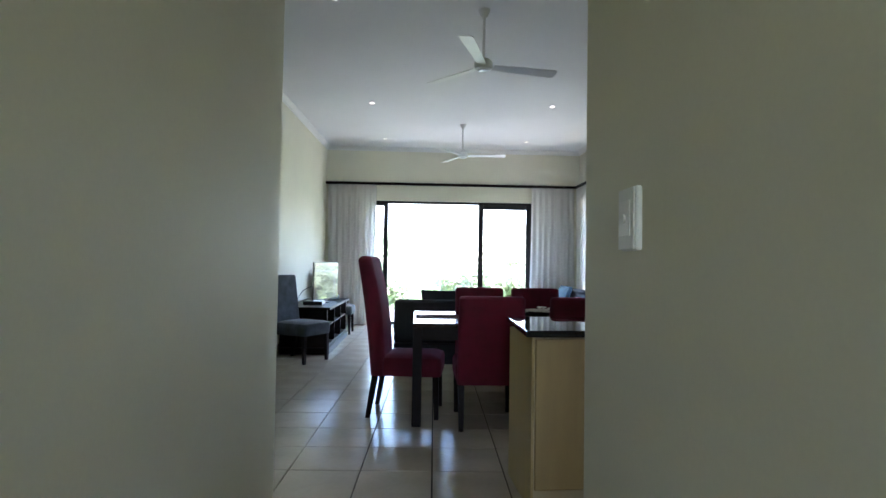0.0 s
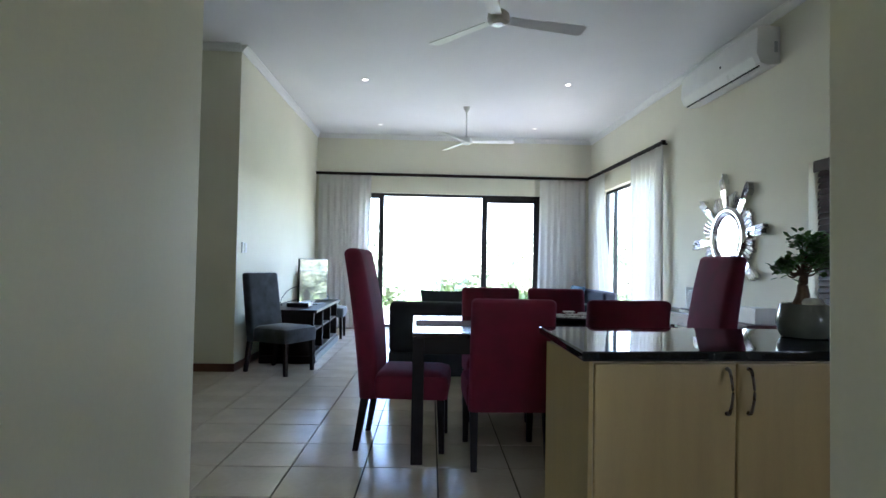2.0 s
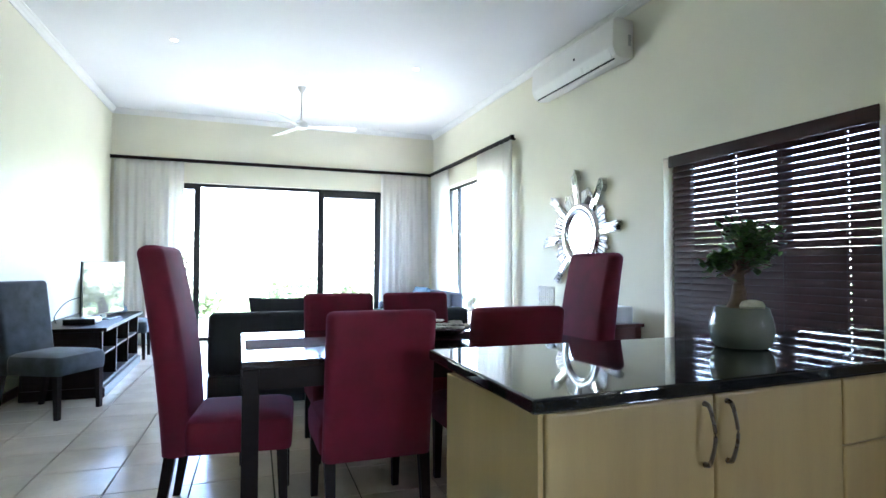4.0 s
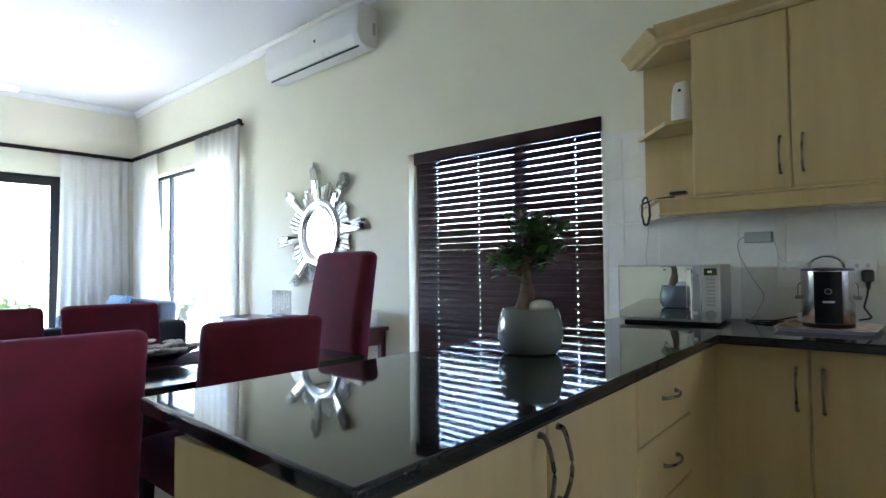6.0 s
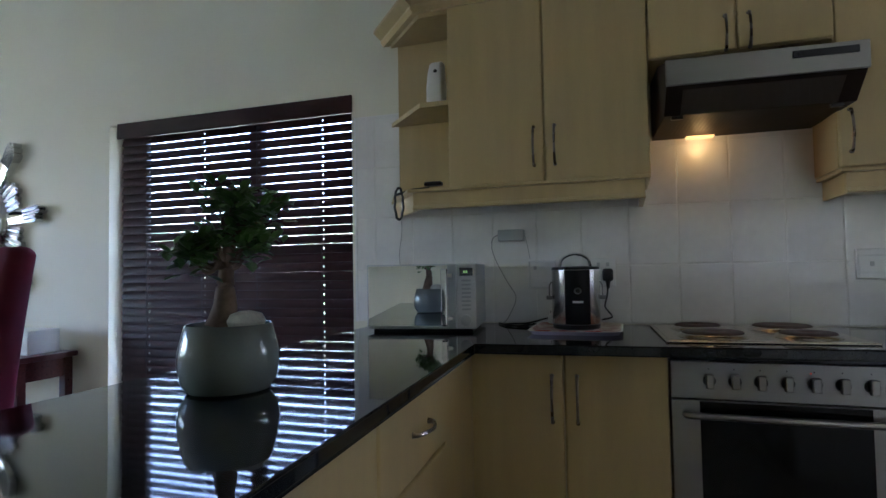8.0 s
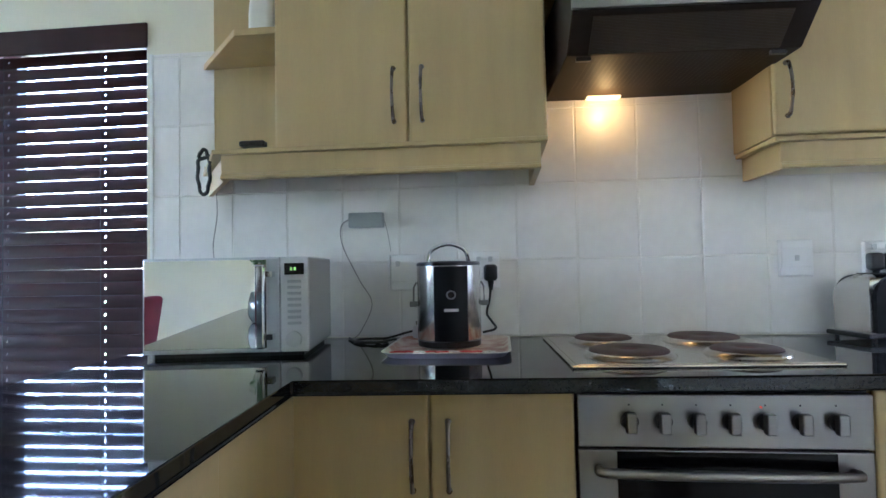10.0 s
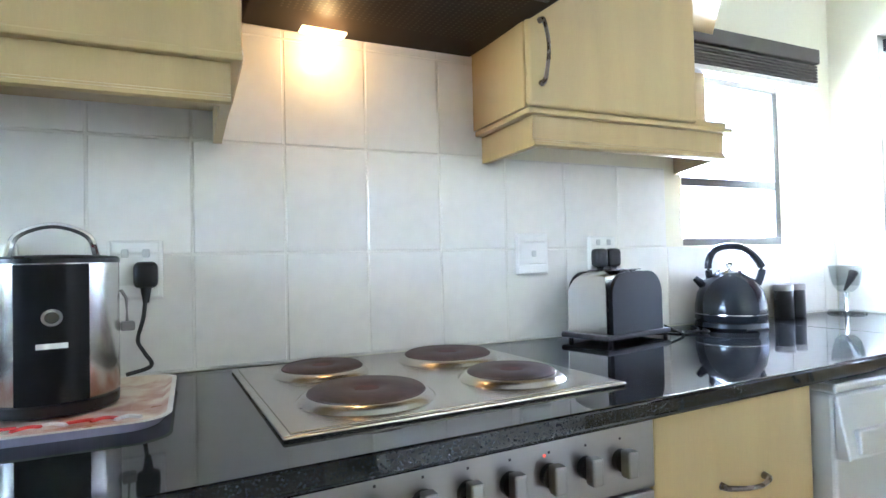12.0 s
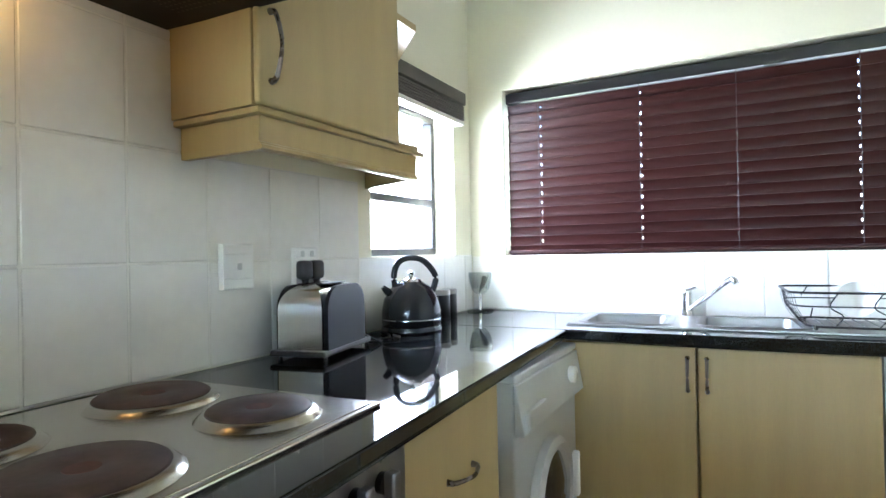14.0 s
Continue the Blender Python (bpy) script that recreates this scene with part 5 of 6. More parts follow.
# ---- bonsai ----
bx, by = 2.522, 5.09
bo = thing("bonsai_plant", "small ficus bonsai in a sage grey ceramic pot", "plant", (bx, by, TOP))
part("pot", lathe((bx, by, TOP), [(0.070, 0), (0.086, 0.004), (0.100, 0.025), (0.105, 0.055), (0.1025, 0.085), (0.090, 0.131), (0.0885, 0.1335), (0.0855, 0.1325), (0.087, 0.121), (0.085, 0.115)], 48), POT, bo, "sage grey glazed pot", True)
part("soil", lathe((bx, by, TOP + 0.116), [(0.0845, 0), (0.07, 0.004), (0.001, 0.006)], 24), SOIL, bo, smooth=True)
bm = bmesh.new()
tube(curve([(bx, by + 0.02, TOP + 0.125), (bx + 0.005, by + 0.015, TOP + 0.165), (bx, by + 0.01, TOP + 0.205), (bx + 0.008, by + 0.012, TOP + 0.25), (bx, by + 0.005, TOP + 0.29)], 5), 0.02, 12, bm, radii=[0.036 - 0.026 * (i / 20) ** 0.7 for i in range(21)])
rnd = random.Random(5)
tips = []
for i in range(26):
    a = i * 2.399
    r = 0.015 + 0.065 * ((i % 6) / 5)
    if i % 3 == 2:
        tip = (bx - 0.02 - 0.0022 * i, by + 0.015 + 0.0019 * i + 0.3 * r * math.sin(a), TOP + 0.285 - 0.001 * i + 0.02 * rnd.random())
    else:
        tip = (bx + 0.035 + r * math.cos(a), by - 0.02 + r * math.sin(a) * 0.9, TOP + 0.275 + 0.125 * rnd.random())
    tube(curve([(bx + 0.004, by + 0.01, TOP + 0.245 + 0.012 * (i % 4)), ((bx + tip[0]) / 2, (by + tip[1]) / 2 + 0.004, tip[2] - 0.03), tip], 4), 0.004, 6, bm, radii=[0.006 - 0.0045 * k / 8 for k in range(9)])
    tips.append(tip)
part("trunk", bm, BARK, bo, "swollen knobbly bonsai trunk", True)
bm = bmesh.new()
for tip in tips:
    for k in range(24):
        d = Vector((rnd.gauss(0, 0.018), rnd.gauss(0, 0.018), rnd.gauss(0, 0.014)))
        p = Vector(tip) + d
        a, t, ln = rnd.uniform(0, 6.28), rnd.uniform(-0.5, 0.8), rnd.uniform(0.024, 0.040)
        u = Vector((math.cos(a) * math.cos(t), math.sin(a) * math.cos(t), math.sin(t)))
        w = u.cross(Vector((0, 0, 1))).normalized() * ln * 0.36
        up = Vector((0, 0, 0.003))
        q = [p, p + u * ln * 0.3 + w * 0.9 + up, p + u * ln * 0.7 + w * 0.8 + up, p + u * ln, p + u * ln * 0.7 - w * 0.8 + up, p + u * ln * 0.3 - w * 0.9 + up]
        vs = [bm.verts.new(x) for x in q]
        bm.faces.new((vs[0], vs[1], vs[2], vs[3]))
        bm.faces.new((vs[0], vs[3], vs[4], vs[5]))
tagged(part("leaves", bm, LEAF, bo, "dense small glossy green leaves"), kind="stuff")
bo.matrix_basis = bo.matrix_basis @ Matrix.Diagonal((1, 1, 1.07, 1))
single("pebble", lathe((bx + 0.012, by - 0.035, TOP + 0.127), [(0.012, 0), (0.036, 0.006), (0.041, 0.02), (0.033, 0.036), (0.012, 0.042)], 16), STONE, "pale pebble lying on the bonsai soil", "pebble", smooth=True)

# ---- air conditioner, mirror, console ----
ac = thing("air_conditioner", "white split air conditioner high on the wall", "air conditioner", (4.0, 8.4, 2.980))
AY0, AY1 = 7.60, 9.03
part("body", prism([(EAST - 0.001, 3.030), (EAST - 0.001, 3.365), (EAST - 0.17, 3.380), (EAST - 0.215, 3.350), (EAST - 0.225, 3.120), (EAST - 0.19, 3.035), (EAST - 0.12, 3.010)], "y", AY0, AY1, bev=0.012), OFFWHITE, ac, smooth=True)
part("louvre", prism([(EAST - 0.222, 3.108), (EAST - 0.19, 3.026), (EAST - 0.186, 3.030), (EAST - 0.215, 3.110)], "y", AY0 + 0.06, AY1 - 0.06), WHITEPL, ac)
part("slot", box(EAST - 0.175, EAST - 0.165, AY0 + 0.05, AY1 - 0.05, 3.014, 3.026), BLACK, ac)
part("sensor", box(EAST - 0.229, EAST - 0.224, 8.18, 8.205, 3.180, 3.205, 0.002), BLACK, ac)
part("side_vent", box(EAST - 0.06, EAST - 0.03, AY0 - 0.003, AY0 + 0.002, 3.130, 3.230), GREYPL, ac)

MYC, MZC = 8.41, 1.505
sm = thing("sunburst_mirror", "oval mirror in a silver sunburst frame", "mirror", (EAST, MYC, MZC))
RY, RZ = 0.28, 0.28
bm = bmesh.new()
nr = 48
prev = None
for rad, xo in ((0.80, 0.02), (0.82, 0.04), (0.90, 0.052), (0.98, 0.044), (1.06, 0.05), (1.14, 0.034), (1.18, 0.012)):
    ring = [bm.verts.new((EAST - xo, MYC + RY * rad * math.cos(2 * math.pi * i / nr), MZC + RZ * rad * math.sin(2 * math.pi * i / nr))) for i in range(nr)]
    if prev:
        for i in range(nr):
            bm.faces.new((prev[i], prev[(i + 1) % nr], ring[(i + 1) % nr], ring[i]))
    prev = ring
part("frame", bm, SILVER, sm, "ridged silver oval frame", True)
bm = bmesh.new()
bm.faces.new([bm.verts.new((EAST - 0.022, MYC + RY * 0.81 * math.cos(2 * math.pi * i / nr), MZC + RZ * 0.81 * math.sin(2 * math.pi * i / nr))) for i in range(nr)])
part("glass", bm, MIRROR, sm)
part("backing", cyl((EAST - 0.018, MYC, MZC), 0.31, 0.017, "x", seg=40), SILVER, sm)


def spoke(bm, a, u0, u1, w0, w1, x0, x1, ridge, notch=0.0):
    """A tapered bar at angle a from u0 to u1, ridged along its middle, its end cut round."""
    poly = [(u0, -w0), (u1 - notch, -w1), (u1, -w1 * 0.5), (u1 + notch, 0), (u1, w1 * 0.5), (u1 - notch, w1), (u0, w0)]
    ca, sa = math.cos(a), math.sin(a)
    at = lambda u, v, x: (EAST - x, MYC + u * ca - v * sa, MZC + u * sa + v * ca)
    lo = [bm.verts.new(at(u, v, 0.003)) for u, v in poly]
    hi = [bm.verts.new(at(u, v, x0 + (x1 - x0) * (u - u0) / (u1 - u0))) for u, v in poly]
    spine = [bm.verts.new(at(u0, 0, x0 + ridge)), bm.verts.new(at(u1 - notch, 0, x1 + ridge))]
    n = len(poly)
    for k in range(n):
        bm.faces.new((lo[k], lo[(k + 1) % n], hi[(k + 1) % n], hi[k]))
    bm.faces.new(lo[::-1])
    bm.faces.new((hi[0], hi[1], spine[1], spine[0]))
    bm.faces.new((hi[n - 2], hi[n - 1], spine[0], spine[1]))
    for k in range(1, n - 2):
        bm.faces.new((hi[k], hi[k + 1], spine[1]))
    return bm


rnd = random.Random(8)
for i in range(8):
    a = radians(-5 + 45 * i)
    part("ray", spoke(bmesh.new(), a, 0.27, 0.545 + 0.02 * rnd.random(), 0.034, 0.050, 0.022, 0.050, 0.004), MIRROR, sm, "bevelled mirror ray")
    for k in range(4):
        f = (k - 1.5) / 1.5
        part("ray_tip", spoke(bmesh.new(), a + 0.062 * f, 0.50, 0.60 + rnd.uniform(0.0, 0.06), 0.013, 0.015, 0.048, 0.058, 0.006, 0.012), SILVER, sm, smooth=True)
    for k in range(5):
        f = (k - 2) / 2
        part("flute", spoke(bmesh.new(), a + radians(22.5 + 11.5 * f), 0.28, 0.475 - 0.04 * abs(f) + rnd.uniform(-0.012, 0.012), 0.013, 0.022, 0.018, 0.032 - 0.006 * abs(f), 0.008, 0.008), SILVER, sm)

cs = thing("console_table", "narrow mahogany console table against the wall", "console table", (3.9, 8.5, 0))
part("tabletop", box(3.72, 4.085, 7.46, 9.62, 0.675, 0.705, 0.004), REDWOOD, cs)
part("apron", box(3.75, 4.07, 7.50, 9.58, 0.56, 0.674), REDWOOD, cs)
for x in (3.745, 4.025):
    for y in (7.49, 9.54):
        part("leg", box(x, x + 0.05, y, y + 0.05, 0, 0.674, 0.003), REDWOOD, cs)
bk = thing("book_stack", "two flat books under white letters on the console", "books", (3.9, 8.72, 0.705))
part("book", box(3.80, 4.0, 8.58, 8.86, 0.705, 0.73, 0.003), PAPER, bk)
part("book", box(3.81, 3.99, 8.60, 8.85, 0.7305, 0.75, 0.003), BLACK, bk)
wl = thing("letter_ornament", "white cut-out letter ornament in two rows", "ornament", (3.93, 8.78, 0.75))
for r in range(2):
    for i in range(4):
        y = 8.93 - 0.085 * i
        z = 0.751 + 0.115 * (1 - r)
        for dy in (-0.027, 0.015):
            part("letter", box(3.92, 3.94, y + dy, y + dy + 0.012, z, z + 0.11), WHITEPL, wl)
        part("letter", box(3.921, 3.939, y - 0.027, y + 0.027, z + 0.045 + 0.02 * (i % 2), z + 0.06 + 0.02 * (i % 2)), WHITEPL, wl)
lb = thing("white_box", "white rectangular box on the console table", "box", (3.93, 7.66, 0.705))
part("body", box(3.84, 4.03, 7.54, 7.80, 0.705, 0.845, 0.006), WHITEPL, lb)

# ---- dining furniture ----
def dining_chair(high, fabric, legs, label, group, low_top=0.965):
    """Local: seat faces +x, back at x = 0; z from the floor."""
    ch = thing("dining_chair", label, "chair", group=group)
    top = 1.24 if high else low_top
    w = 0.245
    bm = bmesh.new()
    n = 10
    prev = None
    rr = 0.054 if high else 0.042
    for i in range(n + 1):
        f = i / n
        z = 0.33 + (top - 0.33) * f
        lean = -0.07 * f - (0.05 * f * f if high else 0.02 * f)
        t0, t1 = lean, lean + (0.115 if high else 0.115 - 0.02 * f) + (0.02 * math.sin(math.pi * f) if high else 0)
        ww = w * (1.0 - (0.03 if high else 0.0) * f)
        ring = [bm.verts.new((u, v, z)) for u, v in rounded(t0, t1, -ww, ww, rr, 5)]
        if prev:
            for k in range(len(ring)):
                bm.faces.new((prev[k], prev[(k + 1) % len(ring)], ring[(k + 1) % len(ring)], ring[k]))
        else:
            bm.faces.new(ring[::-1])
        prev = ring
    for ins, up in ((0.003, 0.012), (0.011, 0.023), (0.023, 0.031), (0.038, 0.036)) if high else ((0.004, 0.011), (0.013, 0.019), (0.026, 0.024)):
        ring = [bm.verts.new((u, v, z + up)) for u, v in rounded(t0 + ins, t1 - ins, -ww + ins, ww - ins, rr + 0.001 - ins, 5)]
        for k in range(len(ring)):
            bm.faces.new((prev[k], prev[(k + 1) % len(ring)], ring[(k + 1) % len(ring)], ring[k]))
        prev = ring
    bm.faces.new(prev)
    part("backrest", bm, fabric, ch, smooth=True)
    seat = bmesh.new()
    prev = None
    for ins, z in ((0.0, 0.335), (-0.004, 0.36), (-0.006, 0.44), (0.006, 0.475), (0.045, 0.493), (0.12, 0.5)):
        ring = [seat.verts.new((x, y, z)) for x, y in rounded(0.10 + ins * 0.5, 0.56 - ins, -w + ins, w - ins, 0.04)]
        if prev:
            for k in range(len(ring)):
                seat.faces.new((prev[k], prev[(k + 1) % len(ring)], ring[(k + 1) % len(ring)], ring[k]))
        else:
            seat.faces.new(ring[::-1])
        prev = ring
    seat.faces.new(prev)
    part("seat", seat, fabric, ch, smooth=True)
    for y in (-w + 0.03, w - 0.03):
        for xa, xb in ((0.52, 0.53), (0.04, -0.015)):
            bm = bmesh.new()
            lo, hi = 0.017, 0.024
            a = [bm.verts.new((xb + i * lo, y + j * lo, 0)) for i, j in ((-1, -1), (1, -1), (1, 1), (-1, 1))]
            b = [bm.verts.new((xa + i * hi, y + j * hi, 0.334)) for i, j in ((-1, -1), (1, -1), (1, 1), (-1, 1))]
            bm.faces.new(a[::-1])
            bm.faces.new(b)
            for k in range(4):
                bm.faces.new((a[k], a[(k + 1) % 4], b[(k + 1) % 4], b[k]))
            part("leg", bm, legs, ch)
    return ch


G = "dining chairs round the table"
hi_chair = dining_chair(True, RED, DARKWOOD, "tall-backed crimson upholstered dining chair at the table end", G)
hi_chair.matrix_basis = pose(0.56, 6.60, 0, 0, 0, -6)
copy_thing(hi_chair, pose(3.05, 6.77, 0, 0, 0, 180 + 3))
lo_chair = dining_chair(False, RED, DARKWOOD, "low-backed crimson upholstered dining chair tucked under the table", G)
lo_chair.matrix_basis = pose(1.45, 6.04, 0, 0, 0, 90)
copy_thing(lo_chair, pose(2.13, 6.06, 0, 0, 0, 90))
copy_thing(lo_chair, pose(1.53, 7.56, 0, 0, 0, -90))
copy_thing(lo_chair, pose(2.10, 7.56, 0, 0, 0, -90))

dt = thing("dining_table", "dark polished wooden dining table", "table", (1.78, 6.65, 0))
TZ = 0.775
part("tabletop", box(0.87, 2.70, 6.12, 7.22, TZ - 0.035, TZ, 0.004), POLISHED, dt, "dark polished tabletop")
part("apron", box(0.93, 2.64, 6.16, 7.18, TZ - 0.13, TZ - 0.0355), DARKWOOD, dt)
for x in (0.872, 2.628):
    for y in (6.122, 7.148):
        part("leg", box(x, x + 0.07, y, y + 0.07, 0, TZ - 0.0355, 0.004), DARKWOOD, dt)
single("table_runner", box(0.89, 2.68, 6.50, 6.84, TZ + 0.0005, TZ + 0.004), RUNNER, "plum woven runner along the dining table", "runner")
fb = thing("flower_bowl", "dark dish of pale flower-shaped ornaments on the table", "ornament", (1.95, 6.68, TZ + 0.004))
part("dish", lathe((1.95, 6.68, TZ + 0.0045), [(0.05, 0), (0.12, 0.012), (0.20, 0.05), (0.195, 0.054), (0.11, 0.018), (0.001, 0.01)], 32), DARKWOOD, fb, smooth=True)
rnd = random.Random(3)
for i in range(14):
    a = i * 2.399
    r = 0.05 + 0.011 * i
    c = Vector((1.95 + r * math.cos(a), 6.68 + r * math.sin(a), TZ + 0.045 + 0.012 * (i % 3)))
    bm = bmesh.new()
    for k in range(5):
        b = k * 1.2566 + a
        tilt = 0.35
        bmesh.ops.create_uvsphere(bm, u_segments=8, v_segments=5, radius=0.022, matrix=Matrix.Translation(c + Vector((0.026 * math.cos(b), 0.026 * math.sin(b), 0.008))) @ Matrix.Rotation(b, 4, "Z") @ Matrix.Diagonal((1, 0.8, 0.35, 1)))
    part("flower", bm, PAPER, fb, smooth=True)

# ---- living room ----
gchair = dining_chair(False, GREY, DARKWOOD, "slate grey velvet side chair beside the television unit", "grey side chairs", 1.03)
gchair.matrix_basis = pose(-0.80, 9.09, 0, 0, 0, -28)
copy_thing(gchair, pose(-0.78, 11.75, 0, 0, 0, 0))

tv = thing("television_unit", "low dark wooden television unit with open compartments", "television unit", (-0.65, 10.45, 0))
UX0, UX1, UY0, UY1 = -0.91, -0.29, 9.40, 11.33
part("plinth", box(UX0, UX1 + 0.03, UY0 - 0.02, UY1 + 0.02, 0.0, 0.09, 0.01), DARKWOOD, tv)
part("base", box(UX0, UX1, UY0, UY1, 0.0905, 0.12), DARKWOOD, tv)
part("top", box(UX0, UX1 + 0.04, UY0 - 0.04, UY1 + 0.04, 0.59, 0.625, 0.006), DARKWOOD, tv)
part("back", box(UX0, UX0 + 0.02, UY0, UY1, 0.12, 0.5895), DARKWOOD, tv)
for i in range(4):
    y = UY0 + (UY1 - UY0 - 0.03) * i / 3
    part("divider", box(UX0 + 0.021, UX1, y, y + 0.03, 0.12, 0.5895), DARKWOOD, tv)
    if i < 3:
        part("shelf", box(UX0 + 0.021, UX1 - 0.01, y + 0.031, y + (UY1 - UY0 - 0.03) / 3 - 0.001, 0.36, 0.38), DARKWOOD, tv)
ts = thing("television", "flat television on a stand mirroring the garden", "television", (0, 0, 0))
part("casing", box(-0.02, 0.0, -0.45, 0.45, 0.04, 0.60, 0.004), BLACK, ts)
part("screen", box(0.0005, 0.003, -0.435, 0.435, 0.058, 0.588), SCREEN, ts, "dark glossy screen")
part("stand", box(-0.09, 0.11, -0.14, 0.14, 0.0, 0.012, 0.004), BLACK, ts)
part("neck", box(-0.018, -0.002, -0.05, 0.05, 0.012, 0.05), BLACK, ts)
ts.matrix_basis = pose(-0.47, 10.38, 0.625, 0, 0, -14)
dv = thing("media_player", "silver and black media box on the television unit", "media player", (-0.55, 9.85, 0.625))
part("case", box(-0.68, -0.42, 9.72, 10.0, 0.627, 0.68, 0.005), BLACK, dv)
part("front", box(-0.42, -0.415, 9.73, 9.99, 0.635, 0.673, 0.001), SILVERPL, dv)
part("foot", box(-0.66, -0.44, 9.74, 9.98, 0.625, 0.627), BLACK, dv)
single("television_cable", tube(curve([(-0.60, 10.2, 0.88), (-0.74, 10.1, 0.82), (-0.80, 9.95, 0.70), (-0.78, 9.9, 0.63)], 6), 0.004, 6), CABLE, "black cable behind the television", "cable", smooth=True)
single("ornament_dish", lathe((-0.45, 11.15, 0.625), [(0.05, 0), (0.07, 0.03), (0.06, 0.07), (0.03, 0.09)], 20), BLUECUSH, "small blue ornament on the television unit", "ornament", smooth=True)
plw = thing("wall_switch", "white double light switch plates on the side wall", "switch", (WEST, 9.15, 1.33))
part("plate", box(WEST - 0.106, WEST - 0.092, 9.05, 9.12, 1.27, 1.39, 0.002), WHITEPL, plw)
part("plate", box(WEST - 0.104, WEST - 0.090, 9.14, 9.21, 1.275, 1.385, 0.002), WHITEPL, plw)


def cushion(bm, c, sx, sy, sz, turn=Matrix.Identity(4)):
    r = bmesh.ops.create_cube(bm, size=1)
    bmesh.ops.subdivide_edges(bm, edges=list({e for v in r["verts"] for e in v.link_edges}), cuts=5, use_grid_fill=True)
    for v in bm.verts:
        u, w = abs(v.co.x) * 2, abs(v.co.y) * 2
        v.co.z *= max(0.12, (1 - u ** 4) * (1 - w ** 4)) ** 0.5
        k = 1 - 0.06 * (1 - min(u, w) ** 2)
        v.co = turn @ Vector((v.co.x * sx * k, v.co.y * sy * k, v.co.z * sz)) + Vector(c)
    return bm


def sofa(label, width, depth, at, turn, seats):
    """Local: back along y = 0, seat towards +y, x across."""
    so = thing("sofa", label, "sofa")
    part("base", box(0, width, 0.0, depth, 0.06, 0.30, 0.02), SOFA, so)
    part("backrest", box(0.0, width, 0.0, 0.22, 0.30, 0.80, 0.05, seg=4), SOFA, so, smooth=True)
    for x in (0.0, width - 0.2):
        part("armrest", box(x, x + 0.2, 0.19, depth, 0.30, 0.60, 0.05, seg=4), SOFA, so, smooth=True)
    for i in range(seats):
        a = 0.2 + (width - 0.4) * i / seats
        part("seat_cushion", box(a + 0.004, a + (width - 0.4) / seats - 0.004, 0.22, depth - 0.01, 0.30, 0.45, 0.03, seg=3), SOFA, so, smooth=True)
    for x in (0.05, width - 0.1):
        for y in (0.05, depth - 0.1):
            part("foot", box(x, x + 0.05, y, y + 0.05, 0, 0.062), DARKWOOD, so)
    so.matrix_basis = pose(*at, 0, 0, turn)
    return so


sofa("charcoal fabric three-seat sofa with its back to the dining table", 2.25, 0.95, (0.63, 8.40, 0), 0, 3)
sofa("charcoal fabric two-seat sofa along the curtained wall", 1.68, 0.88, (3.95, 11.16, 0), 90, 2)
single("scatter_cushion", cushion(bmesh.new(), (1.25, 8.72, 0.70), 0.62, 0.42, 0.16, Matrix.Rotation(radians(72), 4, "X")), SOFA, "dark scatter cushion leaning on the sofa back", "cushion", smooth=True)
single("scatter_cushion", cushion(bmesh.new(), (3.60, 12.18, 0.64), 0.44, 0.44, 0.16, Matrix.Rotation(radians(-68), 4, "Y")), BLUECUSH, "dusty blue scatter cushion on the side sofa", "cushion", smooth=True, group="blue cushions")
single("scatter_cushion", cushion(bmesh.new(), (3.62, 12.40, 0.64), 0.44, 0.44, 0.16, Matrix.Rotation(radians(-70), 4, "Y")), BLUECUSH, "dusty blue scatter cushion on the side sofa", "cushion", smooth=True, group="blue cushions")

# ---- ceiling fans, downlights, corridor switch ----
def fan(x, y, turn):
    fa = thing("ceiling_fan", "white three-blade ceiling fan on a down rod", "ceiling fan", group="ceiling fans")
    part("canopy", lathe((0, 0, CEIL - 0.07), [(0.025, 0), (0.05, 0.05), (0.055, 0.07)], 24), WHITEPL, fa, smooth=True)
    part("rod", cyl((0, 0, 3.07), 0.012, CEIL - 0.07 - 3.07), WHITEPL, fa, smooth=True)
    part("motor", lathe((0, 0, 2.97), [(0.05, 0.0), (0.075, 0.012), (0.085, 0.04), (0.08, 0.075), (0.05, 0.10), (0.02, 0.105)], 32), OFFWHITE, fa, smooth=True)
    part("cap", lathe((0, 0, 2.962), [(0.03, 0), (0.045, 0.003), (0.048, 0.009)], 24), SILVERPL, fa, smooth=True)
    for k in range(3):
        a = radians(turn + 120 * k)
        bm = bmesh.new()
        poly = [(0.09, -0.045), (0.68, -0.065), (0.70, -0.05), (0.70, 0.05), (0.68, 0.065), (0.09, 0.045)]
        prism(poly, "z", -0.003, 0.003, bm)
        bmesh.ops.transform(bm, matrix=Matrix.Rotation(a, 4, "Z") @ Matrix.Translation((0, 0, 3.005)) @ Matrix.Rotation(radians(-11), 4, "X"), verts=bm.verts)
        part("blade", bm, OFFWHITE, fa)
    fa.matrix_basis = pose(x, y, 0)
    return fa


